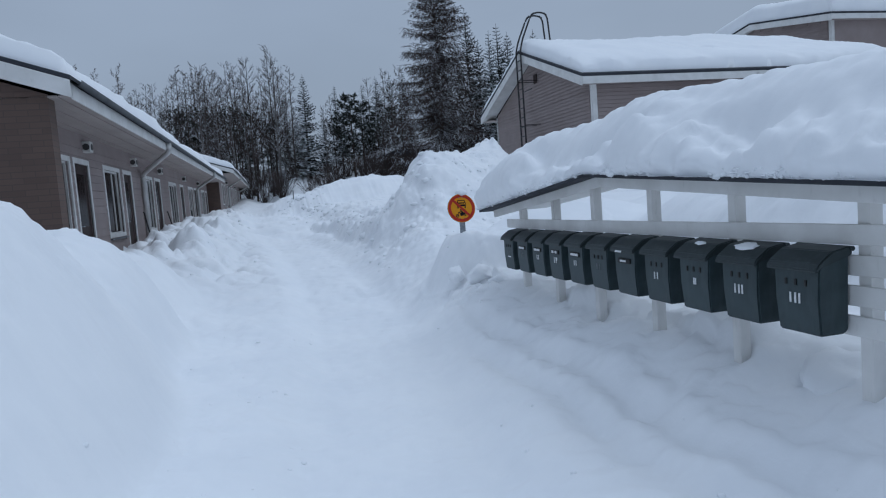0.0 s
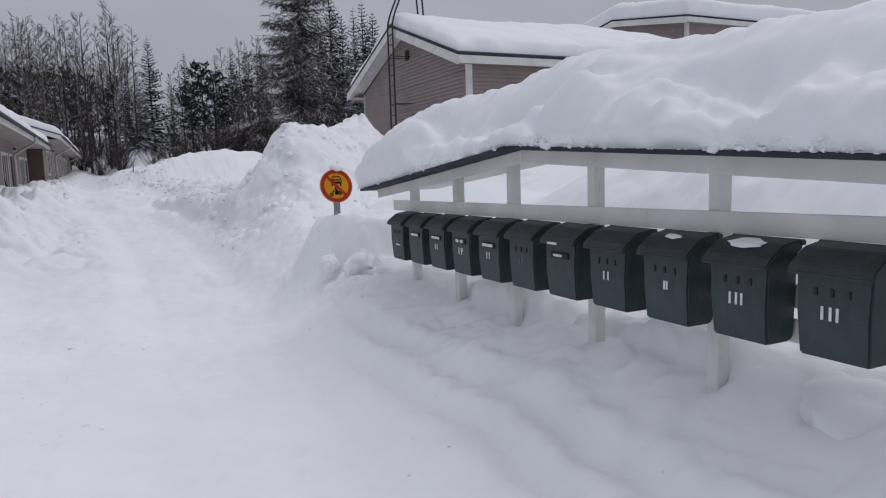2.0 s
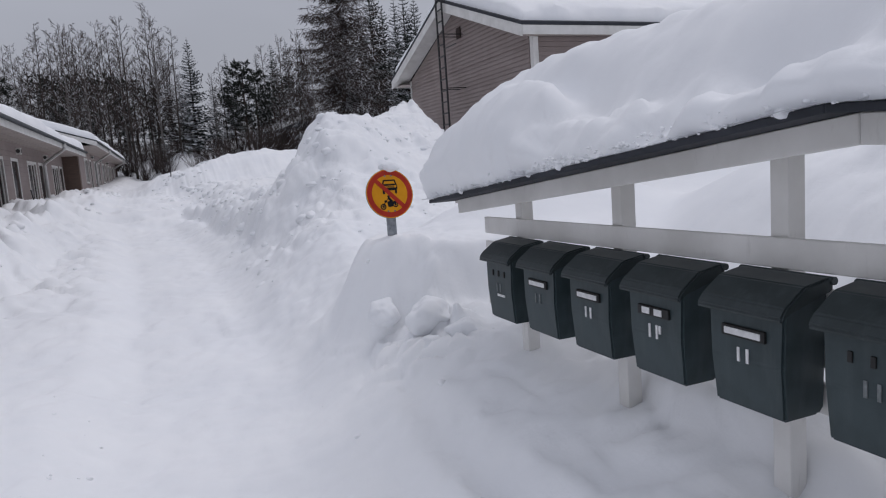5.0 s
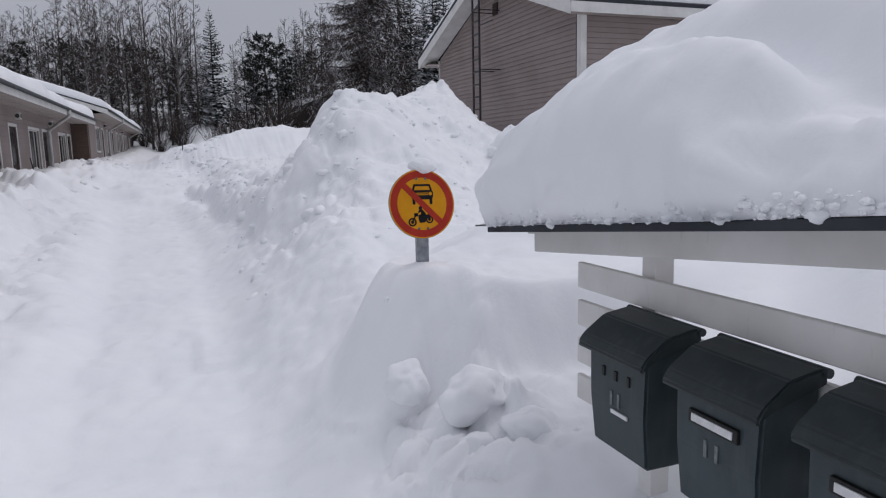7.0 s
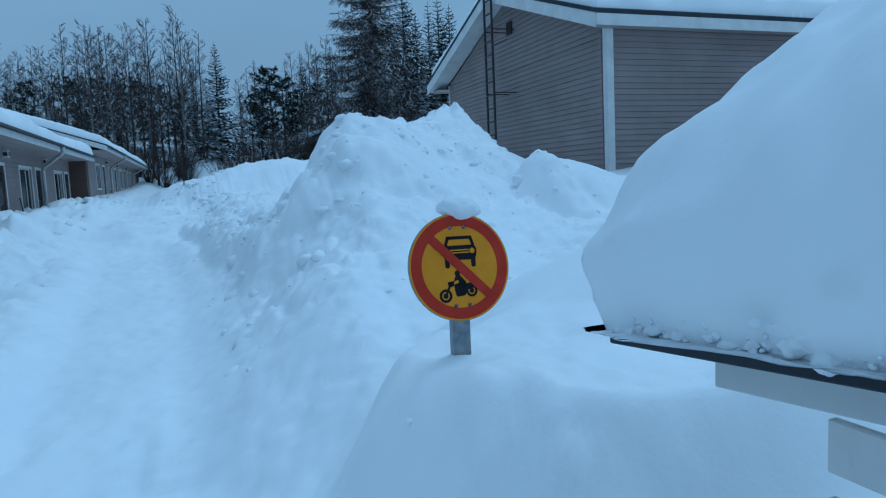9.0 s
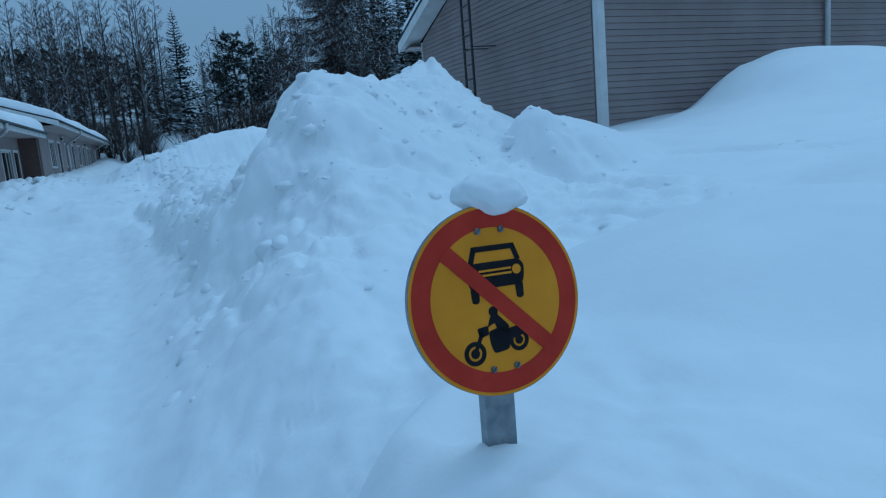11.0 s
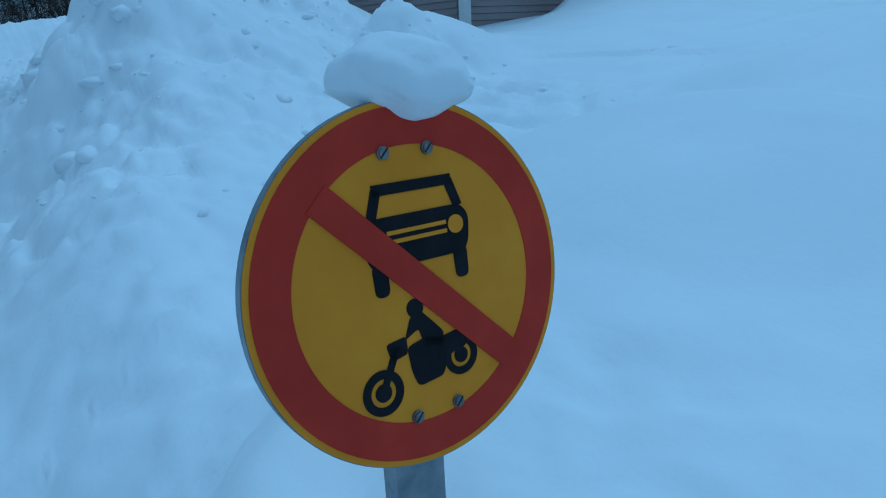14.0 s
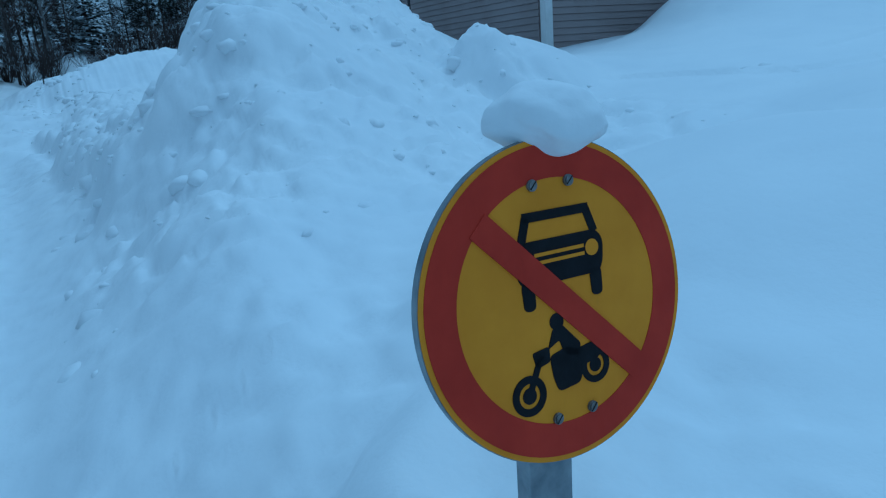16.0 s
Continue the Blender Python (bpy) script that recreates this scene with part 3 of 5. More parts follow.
def mailbox(y, z, plate, digits, snowy, label):
    """One box: body, lid, slots or name plate, digits as plain bars, mounting strip."""
    m = thing("mailbox", pose(2.853, y, z), label, "mailbox", "mailboxes on the stand")
    body = part("body", profile_box([(0.012, 0.0), (0.150, 0.0), (0.168, 0.02), (0.168, 0.375), (0.0, 0.332), (-0.002, 0.16)], BOX_W - 0.02, 0.012, 0.008), BOX_BODY, m)
    body.location = (0, 0.0, 0)
    lid_outline = [(-0.030, 0.300), (-0.034, 0.318), (-0.016, 0.345), (0.060, 0.398), (0.150, 0.412), (0.172, 0.410), (0.172, 0.372), (0.0, 0.325)]
    lid = part("lid", profile_box(lid_outline, BOX_W + 0.012, 0.0, 0.006), BOX_LID, m)
    lid.location = (0, -0.016, 0)
    rim = part("hinge_rim", tube([(0.166, -0.024, 0.402), (0.166, BOX_W + 0.004, 0.402)], 0.012, 10), BOX_LID, lid)
    rim.location = (0, 0.016, 0)
    mid = (BOX_W - 0.02) / 2
    if plate == "slots":
        for k in (-1, 0, 1):
            part("slot", box(-0.006, 0.004, mid + k * 0.062 - 0.007, mid + k * 0.062 + 0.007, 0.232, 0.262, 0.002), SLOT, body)
    else:
        fr = part("name_plate", box(-0.011, 0.003, mid - 0.082, mid + 0.082, 0.226, 0.262, 0.004), SLOT, body, "black name plate holder")
        if plate == "label":
            part("paper_label", box(-0.014, -0.010, mid - 0.068, mid + 0.068, 0.234, 0.254, 0.001), STICKER, fr, "white paper label")
        elif plate == "pieces":
            for k in (-0.03, 0.035):
                part("paper_label", box(-0.014, -0.010, mid + k - 0.02, mid + k + 0.02, 0.233, 0.256, 0.001), STICKER, fr, "white paper label")
        elif plate == "two":
            part("paper_label", box(-0.014, -0.010, mid - 0.03, mid + 0.05, 0.236, 0.250, 0.001), STICKER, fr, "white paper label")
            st = part("paper_label", box(-0.002, 0.001, mid - 0.01, mid + 0.08, 0.0, 0.014, 0.0005), STICKER, lid, "white paper strip")
            st.matrix_basis = pose(-0.034, 0.016, 0.305, 0, 25, 0)
    if digits:
        mat, bars = digits
        for k, h in bars:
            part("number_bar", box(-0.0055, -0.001, mid + k - 0.005, mid + k + 0.005, 0.196 - h, 0.196, 0.001), mat, body)
    if plate == "slots" and snowy == "strip":
        part("paper_label", box(-0.0055, -0.001, mid - 0.06, mid + 0.02, 0.128, 0.140, 0.0005), STICKER, body, "white paper strip")
    part("mounting_strip", box(0.166, 0.1775, 0.05, BOX_W - 0.07, 0.05, 0.36, 0.002), ZINC, m)
    if snowy == "cap":
        return m, True
    return m, False


W2 = (STICKER, ((0.022, 0.045), (-0.012, 0.045)))
W3 = (STICKER, ((0.035, 0.05), (0.004, 0.05), (-0.022, 0.05)))
G2 = (STICKER_GREY, ((0.02, 0.045), (-0.016, 0.045)))
ROW = (
    ("slots", W3, "", "dark green plastic mailbox with three slots and pale digits"),
    ("slots", W3, "cap", "dark green plastic mailbox with a patch of frost on its lid"),
    ("slots", (STICKER, ((0.0, 0.04), (-0.016, 0.04))), "cap", "dark green plastic mailbox with a small frost patch on its lid"),
    ("slots", W2, "", "dark green plastic mailbox with three slots and pale digits"),
    ("two", None, "", "dark green plastic mailbox with a name plate and paper strip"),
    ("slots", G2, "", "dark green plastic mailbox with three slots and dim digits"),
    ("label", W2, "", "dark green plastic mailbox with a white name label"),
    ("pieces", (STICKER, ((0.026, 0.05), (-0.012, 0.05), (-0.028, 0.03))), "", "dark green plastic mailbox with a torn name label"),
    ("label", W2, "", "dark green plastic mailbox with a white name label"),
    ("label", (STICKER_GREY, ((0.026, 0.045), (-0.012, 0.045))), "", "dark green plastic mailbox with a white name label"),
    ("slots", G2, "strip", "dark green plastic mailbox with slots and a white strip"),
)
frost_spots = []
for i, (plate, digits, snowy, label) in enumerate(ROW):
    y = 0.903 + PITCH * i
    mailbox(y, 0.806 - 0.0049 * i, plate, digits, snowy, label)
    if snowy == "cap":
        frost_spots.append((y, 0.806 - 0.0049 * i, 1.0 if i == 1 else 0.55))

for y, z, s in frost_spots:
    bm = bmesh.new()
    bmesh.ops.create_icosphere(bm, subdivisions=3, radius=1.0)
    for v in bm.verts:
        n1 = smooth_noise(v.co.x + y, v.co.y, v.co.z, 1.6, 3)
        v.co = Vector((v.co.x * 0.035, v.co.y * 0.085, max(v.co.z, -0.2) * 0.008)) * (1 + 0.35 * n1)
    ob = mesh_object("frost_patch", bm, SNOW_SOFT, None, "", True)
    ob.matrix_world = pose(2.853 + 0.055, y + 0.15, z + 0.396, 0, -26, 0) @ Matrix.Diagonal((s, s, 1, 1))
    tagged(ob, "thin patch of frosty snow on a mailbox lid", "snow")

# ---------------------------------------------------------------- road sign
SIGN_M = Matrix(((0.99937, -0.03142, 0.01647, 2.8959), (0.02845, 0.98725, 0.15662, 6.9603), (-0.02119, -0.15606, 0.98752, 1.3938), (0, 0, 0, 1)))
sign = thing("road_sign", SIGN_M, "round yellow and red no-vehicles road sign, leaning in deep snow", "road sign")
R_SIGN = 0.1880


def disc(radius, y0, y1, sides=96, hole=0.0):
    """A flat ring or disc in x, z, between two depths."""
    bm = bmesh.new()
    loops = []
    for r, y in ((radius, y0), (radius, y1)):
        loops.append([bm.verts.new((r * math.cos(2 * math.pi * i / sides), y, r * math.sin(2 * math.pi * i / sides))) for i in range(sides)])
    if hole:
        for r, y in ((hole, y1), (hole, y0)):
            loops.append([bm.verts.new((r * math.cos(2 * math.pi * i / sides), y, r * math.sin(2 * math.pi * i / sides))) for i in range(sides)])
        pairs = [(0, 1), (1, 2), (2, 3), (3, 0)]
    else:
        pairs = [(0, 1)]
        bm.faces.new(loops[0])
        bm.faces.new(loops[1][::-1])
    for a, b in pairs:
        for i in range(sides):
            bm.faces.new((loops[a][i], loops[b][i], loops[b][(i + 1) % sides], loops[a][(i + 1) % sides]))
    bmesh.ops.recalc_face_normals(bm, faces=bm.faces[:])
    return bm


plate = part("plate", disc(R_SIGN, 0.0, 0.004), SIGN_YELLOW, sign)
part("folded_rim", disc(R_SIGN + 0.0012, 0.001, 0.013, 96, R_SIGN - 0.002), ZINC, plate, "grey metal edge")
part("red_ring", disc(0.1818, -0.0008, 0.001, 96, 0.1428), SIGN_RED, plate)


def flat_shape(points, y=-0.0012, depth=0.0016):
    bm = prism(points, depth)
    bmesh.ops.translate(bm, verts=bm.verts[:], vec=(0, y, 0))
    return bm


def strip(p, q, w, y=-0.0012, depth=0.0016):
    p, q = Vector((p[0], 0, p[1])), Vector((q[0], 0, q[1]))
    d = (q - p).normalized()
    s = Vector((-d.z, 0, d.x)) * (w / 2)
    return flat_shape([(a.x, a.z) for a in (p - s, q - s, q + s, p + s)], y, depth)


def rounded(points, r, n=4):
    """An outline with rounded corners."""
    out = []
    k = len(points)
    for i in range(k):
        p0, p1, p2 = (Vector(points[(i + j) % k]) for j in (-1, 0, 1))
        a = p1 + (p0 - p1).normalized() * min(r, (p0 - p1).length * 0.45)
        b = p1 + (p2 - p1).normalized() * min(r, (p2 - p1).length * 0.45)
        for t in range(n + 1):
            u = t / n
            q = a * (1 - u) ** 2 + p1 * 2 * u * (1 - u) + b * u ** 2
            out.append((q.x, q.y))
    return out


car = part("car_symbol", flat_shape(rounded([(-0.063, 0.062), (-0.060, 0.036), (-0.053, 0.024), (0.058, 0.024), (0.065, 0.036), (0.068, 0.062), (0.058, 0.075), (-0.053, 0.075)], 0.008), -0.0011), SIGN_BLACK, plate)
part("car_roof", strip((-0.050, 0.073), (-0.040, 0.102), 0.011, -0.0011), SIGN_BLACK, car)
part("car_roof", strip((0.056, 0.073), (0.046, 0.102), 0.011, -0.0011), SIGN_BLACK, car)
part("car_roof", strip((-0.0445, 0.102), (0.0505, 0.102), 0.011, -0.0011), SIGN_BLACK, car)
for cx in (-0.047, 0.052):
    part("car_wheel", flat_shape(rounded([(cx - 0.009, 0.03), (cx - 0.008, -0.003), (cx + 0.008, -0.003), (cx + 0.009, 0.03)], 0.007), -0.0011), SIGN_BLACK, car)
for hx in (0.050, -0.046):
    bm = disc(0.0098, -0.0016, -0.0005, 28)
    bmesh.ops.translate(bm, verts=bm.verts[:], vec=(hx, 0, 0.0545))
    part("headlight", bm, SIGN_YELLOW, car)
for zz in (0.0585, 0.0495):
    part("grille_line", strip((-0.034, zz), (0.038, zz), 0.0042, -0.0016), SIGN_YELLOW, car)

bike = part("motorcycle_symbol", flat_shape(rounded([(-0.022, -0.072), (0.004, -0.066), (0.020, -0.072), (0.050, -0.068), (0.060, -0.076), (0.050, -0.090), (0.026, -0.094), (0.018, -0.113), (-0.014, -0.116), (-0.020, -0.098)], 0.006), -0.0011), SIGN_BLACK, plate)
for wx, wz, wr in ((-0.056, -0.110, 0.0235), (0.043, -0.098, 0.0215)):
    bm = disc(wr, -0.0012, 0.0004, 40, wr * 0.62)
    bmesh.ops.translate(bm, verts=bm.verts[:], vec=(wx, 0, wz))
    part("bike_wheel", bm, SIGN_BLACK, bike)
    bm = disc(wr * 0.40, -0.0012, 0.0004, 24)
    bmesh.ops.translate(bm, verts=bm.verts[:], vec=(wx, 0, wz))
    part("bike_hub", bm, SIGN_BLACK, bike)
part("bike_fork", strip((-0.056, -0.110), (-0.034, -0.068), 0.008, -0.0011), SIGN_BLACK, bike)
part("bike_headlamp", flat_shape(rounded([(-0.046, -0.063), (-0.022, -0.060), (-0.022, -0.078), (-0.042, -0.082)], 0.004), -0.0011), SIGN_BLACK, bike)
part("bike_top_shape", flat_shape(rounded([(-0.014, -0.042), (-0.001, -0.038), (0.024, -0.066), (0.022, -0.080), (0.0, -0.078), (-0.006, -0.056), (-0.024, -0.064), (-0.026, -0.070)], 0.004), -0.0011), SIGN_BLACK, bike)
bm = disc(0.0098, -0.0012, 0.0004, 28)
bmesh.ops.translate(bm, verts=bm.verts[:], vec=(-0.007, 0, -0.034))
part("bike_top_dot", bm, SIGN_BLACK, bike)

bike.location = (-0.006, 0, 0.012)
part("red_bar", strip((-0.1035, 0.1035), (0.1035, -0.1035), 0.0325, -0.0022, 0.0028), SIGN_RED, plate)
for bx, bz in ((-0.0268, 0.137), (0.0252, 0.137), (-0.0268, -0.1346), (0.0252, -0.1346)):
    bm = disc(0.0068, -0.005, 0.001, 20)
    bmesh.ops.bevel(bm, geom=[e for e in bm.edges if all(v.co.y < -0.004 for v in e.verts)], offset=0.0018, segments=2, affect="EDGES")
    bmesh.ops.translate(bm, verts=bm.verts[:], vec=(bx, 0, bz))
    bolt = part("bolt", bm, BOLT, plate, "weathered steel screw")
    s = strip((bx - 0.0045, bz - 0.0045), (bx + 0.0045, bz + 0.0045), 0.0016, -0.0054, 0.0006)
    part("screw_slot", s, SLOT, bolt)
# upright steel channel behind the leaning plate
bm = bmesh.new()
for x0, x1, y0, y1 in ((-0.034, 0.034, -0.003, 0.003), (-0.034, -0.030, 0.003, 0.030), (0.030, 0.034, 0.003, 0.030)):
    box(2.914 + x0, 2.914 + x1, 7.022 + y0, 7.022 + y1, 0.55, 1.535, 0.0, bm)
bm.transform(SIGN_M.inverted())
post = part("post", bm, ZINC, sign, "galvanised flat steel post")
part("clamp", box(-0.05, 0.05, 0.0045, 0.038, 0.125, 0.149, 0.002), ZINC, sign)
part("clamp", box(-0.05, 0.05, 0.0045, 0.075, -0.1466, -0.1226, 0.002), ZINC, sign)

# cap of snow on the sign's upper edge
bm = bmesh.new()
bmesh.ops.create_icosphere(bm, subdivisions=5, radius=1.0)
for v in bm.verts:
    p = v.co.copy()
    n1 = smooth_noise(p.x, p.y, p.z, 1.3, 3)
    p.z = p.z if p.z > 0 else p.z * 0.55
    sag = 0.30 * math.exp(-((p.x + 0.05) / 0.42) ** 2) * (1 if p.z < 0 else 0.2) * (1 - 0.5 * (p.y + 1))
    v.co = Vector((p.x * 0.082, p.y * 0.050, p.z * 0.052 - sag * 0.050)) * (1 + 0.10 * n1)
cap = mesh_object("snow_cushion", bm, SNOW_SOFT, None, "", True)
cap.matrix_world = SIGN_M @ pose(0.024, 0.022, 0.202, 0, 4, 0)
tagged(cap, "soft rounded snow cap on the sign's upper edge", "snow")

# ---------------------------------------------------------------- houses


def wall_with_openings(x, y0, y1, z0, z1, openings, thick, name, material, parent):
    """A wall in the plane x, thick towards -x, with rectangular openings (y0, y1, z0, z1) cut through, as panels round them."""
    cuts = sorted(openings)
    bm = bmesh.new()
    y = y0
    for a, b, lo, hi in cuts:
        if a > y:
            box(x - thick, x, y, a, z0, z1, 0, bm)
        box(x - thick, x, a, b, hi, z1, 0, bm)
        if lo > z0:
            box(x - thick, x, a, b, z0, lo, 0, bm)
        y = b
    box(x - thick, x, y, y1, z0, z1, 0, bm)
    return part(name, bm, material, parent)


def window_unit(x, y0, y1, z0, z1, parent, sill=True):
    """A window in a wall that faces +x: casing, sash frame, pane, sill."""
    win = part("window", frame_ring(x, y0 - 0.085, y1 + 0.085, z0 - 0.075, z1 + 0.085, 0.085, -0.02, 0.025), WHITE, parent, "white window casing")
    part("sash", frame_ring(x, y0, y1, z0, z1, 0.032, -0.09, -0.03), WHITE, win)
    part("pane", box(x - 0.075, x - 0.065, y0 + 0.04, y1 - 0.04, z0 + 0.04, z1 - 0.04), GLASS, win, "dark glass pane")
    if y1 - y0 > 1.2:
        part("mullion", box(x - 0.085, x - 0.04, y0 + (y1 - y0) * 0.68 - 0.018, y0 + (y1 - y0) * 0.68 + 0.018, z0 + 0.05, z1 - 0.05, 0.004), WHITE, win)
    if sill:
        part("sill", box(x + 0.0255, x + 0.07, y0 - 0.11, y1 + 0.11, z0 - 0.115, z0 - 0.085, 0.004), GUTTER, win)
    return win


def frame_ring(x, y0, y1, z0, z1, w, back, front):
    bm = bmesh.new()
    box(x + back, x + front, y0, y0 + w, z0, z1, 0.004, bm)
    box(x + back, x + front, y1 - w, y1, z0, z1, 0.004, bm)
    box(x + back, x + front, y0 + w + 0.0005, y1 - w - 0.0005, z1 - w, z1, 0.004, bm)
    box(x + back, x + front, y0 + w + 0.0005, y1 - w - 0.0005, z0, z0 + w, 0.004, bm)
    return bm


def door_unit(x, y0, y1, z0, z1, parent):
    d = part("door", frame_ring(x, y0 - 0.09, y1 + 0.09, z0 - 0.05, z1 + 0.09, 0.09, -0.02, 0.022), WHITE, parent, "dark door in a white frame")
    part("door_leaf", box(x - 0.08, x - 0.03, y0 + 0.002, y1 - 0.002, z0, z1 - 0.002, 0.005), DOOR_DARK, d, "dark brown leaf")
    part("door_pane", box(x - 0.029, x - 0.024, y0 + 0.2, y1 - 0.2, z0 + 1.0, z1 - 0.18, 0.002), GLASS, d)
    part("door_handle", tube([(x - 0.03, y0 + 0.1, z0 + 1.0), (x + 0.02, y0 + 0.1, z0 + 1.0), (x + 0.02, y0 + 0.22, z0 + 1.0)], 0.01, 8), ZINC, d)
    return d


def wall_lamp(x, y, z):
    lamp = thing("wall_lamp", pose(x, y, z), "small white box-shaped wall lamp under the eaves", "lamp", "wall lamps under the eaves")
    part("housing", box(0.001, 0.14, -0.11, 0.11, -0.1, 0.1, 0.015), LAMP_SHELL, lamp)
    bm = tube([(0.14, 0, 0), (0.15, 0, 0)], 0.06, 18)
    part("glass_eye", bm, LAMP_DARK, lamp)
    bm = tube([(0.02, -0.111, 0), (0.02, -0.116, 0)], 0.06, 18)
    bmesh.ops.translate(bm, verts=bm.verts[:], vec=(0.05, 0, 0))
    part("glass_eye", bm, LAMP_DARK, lamp)


def drain(points, parent, r=0.06):
    return part("downpipe", tube(points, r, 10), PIPE, parent, "grey metal downpipe", True)


def bent(points, n=5):
    """Smooth the corners of a pipe's line."""
    out = [Vector(points[0])]
    for i in range(1, len(points) - 1):
        p0, p1, p2 = Vector(points[i - 1]), Vector(points[i]), Vector(points[i + 1])
        a = p1 + (p0 - p1).normalized() * 0.14
        b = p1 + (p2 - p1).normalized() * 0.14
        for t in range(n + 1):
            u = t / n
            out.append(a * (1 - u) ** 2 + p1 * 2 * u * (1 - u) + b * u ** 2)
    out.append(Vector(points[-1]))
    return out


def lap_boards(x, y0, y1, z0, z1, openings, parent):
    """Horizontal boards between the openings of a wall that faces +x, each tipped out at its lower edge."""
    h = 0.145
    for k in range(int((z1 - z0) / h)):
        z = z0 + h * k
        y = y0
        for a, b, lo, hi in sorted(openings) + [(y1, y1, 9, 9)]:
            if z + h > lo - 0.12 and z < hi + 0.09 or a == y1:
                if a - 0.09 - y > 0.1:
                    bm = bmesh.new()
                    vs = [bm.verts.new(c) for c in ((x + 0.022, y, z), (x + 0.022, a - 0.09, z), (x + 0.006, a - 0.09, z + h - 0.004), (x + 0.006, y, z + h - 0.004), (x + 0.001, y, z), (x + 0.001, a - 0.09, z), (x + 0.001, a - 0.09, z + h - 0.004), (x + 0.001, y, z + h - 0.004))]
                    for f in ((0, 1, 2, 3), (7, 6, 5, 4), (0, 4, 5, 1), (1, 5, 6, 2), (2, 6, 7, 3), (3, 7, 4, 0)):
                        bm.faces.new([vs[i] for i in f])
                    bmesh.ops.recalc_face_normals(bm, faces=bm.faces[:])
                    part("siding_board", bm, SIDING, parent)
                y = b + 0.09


def row_house(y0, y1, wall_x, eave_x, eave_z, windows, doors, pipes, lamps, brick_x, label, rise=0.0):
    """A long single-storey house whose front faces +x, with a wide eave, gutter, and brick end walls."""
    deep, pitch = 9.0, 0.34
    ridge_x = eave_x - deep / 2
    ridge_z = eave_z + pitch * deep / 2
    house = thing("row_house", pose(0, 0, 0), label, "house", "row houses")
    base = -0.3
    ops = [(a, b, lo, hi) for a, b, lo, hi in windows] + [(a, b, lo, hi) for a, b, lo, hi in doors]
    wall_with_openings(wall_x, y0 + 0.3, y1 - 0.3, base, eave_z - 0.02, ops, 0.25, "front_wall", SIDING, house)
    part("back_wall", box(eave_x - deep + 0.6, eave_x - deep + 0.85, y0 + 0.3, y1 - 0.3, base, eave_z, 0), SIDING, house)
    part("inner_floor", box(eave_x - deep + 0.86, wall_x - 0.26, y0 + 0.31, y1 - 0.31, base, 0.4, 0), DOOR_DARK, house)
    for yy, t in ((y0 + 0.3, 1), (y1 - 0.3, -1)):
        bm = prism([(brick_x, base), (brick_x, eave_z - 0.12), (ridge_x, ridge_z - 0.22), (eave_x - deep + 0.35, eave_z - 0.12), (eave_x - deep + 0.35, base)], 0.28)
        bmesh.ops.translate(bm, verts=bm.verts[:], vec=(0, yy - 0.28 if t > 0 else yy, 0))
        part("end_wall", bm, BRICK, house, "brown brick end wall")
    if y0 < 20:
        lap_boards(wall_x, y0 + 0.3, y1 - 0.3, 0.7, eave_z - 0.17, ops, house)
    for a, b, lo, hi in windows:
        window_unit(wall_x, a, b, lo, hi, house)
    for a, b, lo, hi in doors:
        door_unit(wall_x, a, b, lo, hi, house)
    # eave: soffit boards, white fascia, gutter
    n_boards = 6
    w = (eave_x - wall_x - 0.03) / n_boards
    for k in range(n_boards):
        part("soffit_board", box(wall_x + w * k + 0.004, wall_x + w * (k + 1) - 0.010, y0 + 0.02, y1 - 0.02, eave_z - 0.160 + 0.006 * (k % 2), eave_z - 0.135, 0.003), SOFFIT, house)
    part("fascia", box(eave_x - 0.028, eave_x - 0.004, y0, y1, eave_z - 0.19, eave_z + 0.01, 0.003), WHITE, house, "white eave board")
    gut = bmesh.new()
    k = 8
    rings = []
    for yy in (y0 - 0.05, y1 + 0.05):
        rings.append([gut.verts.new((eave_x + 0.06 + 0.06 * math.cos(math.pi + math.pi * i / k), yy, eave_z + 0.03 + 0.075 * math.sin(math.pi + math.pi * i / k))) for i in range(k + 1)])
    for i in range(k):
        gut.faces.new((rings[0][i], rings[0][i + 1], rings[1][i + 1], rings[1][i]))
    bmesh.ops.solidify(gut, geom=gut.faces[:], thickness=0.004)
    part("gutter", gut, GUTTER, house, "grey half-round gutter", True)
    for sx, name in ((1, "roof"), (-1, "roof")):
        ex = eave_x + 0.03 if sx > 0 else eave_x - deep - 0.03
        bm = prism([(ridge_x, ridge_z), (ex, eave_z + 0.02), (ex, eave_z + 0.07), (ridge_x, ridge_z + 0.05)], y1 - y0 + 0.4)
        bmesh.ops.translate(bm, verts=bm.verts[:], vec=(0, y0 - 0.2, 0))
        part(name, bm, ROOF_METAL, house, "dark sheet roof")
    for yy in (y0 - 0.2, y1 + 0.178):
        for sx in (1, -1):
            ex = eave_x + 0.02 if sx > 0 else eave_x - deep - 0.02
            bm = prism([(ridge_x, ridge_z - 0.004), (ex, eave_z + 0.012), (ex, eave_z - 0.20), (ridge_x, ridge_z - 0.22)], 0.022)
            bmesh.ops.translate(bm, verts=bm.verts[:], vec=(0, yy, 0))
            part("bargeboard", bm, WHITE, house, "white gable board")
    for yp in pipes:
        drain(bent([(eave_x + 0.06, yp, eave_z - 0.03), (eave_x + 0.06, yp, eave_z - 0.22), (wall_x + 0.08, yp + 1.75, eave_z - 0.62), (wall_x + 0.08, yp + 1.75, 0.3)]), house)
    for yl in lamps:
        wall_lamp(wall_x, yl, eave_z - 0.38)

    def under(x, y):
        return ridge_z + 0.05 - pitch * abs(x - ridge_x) + 0.004

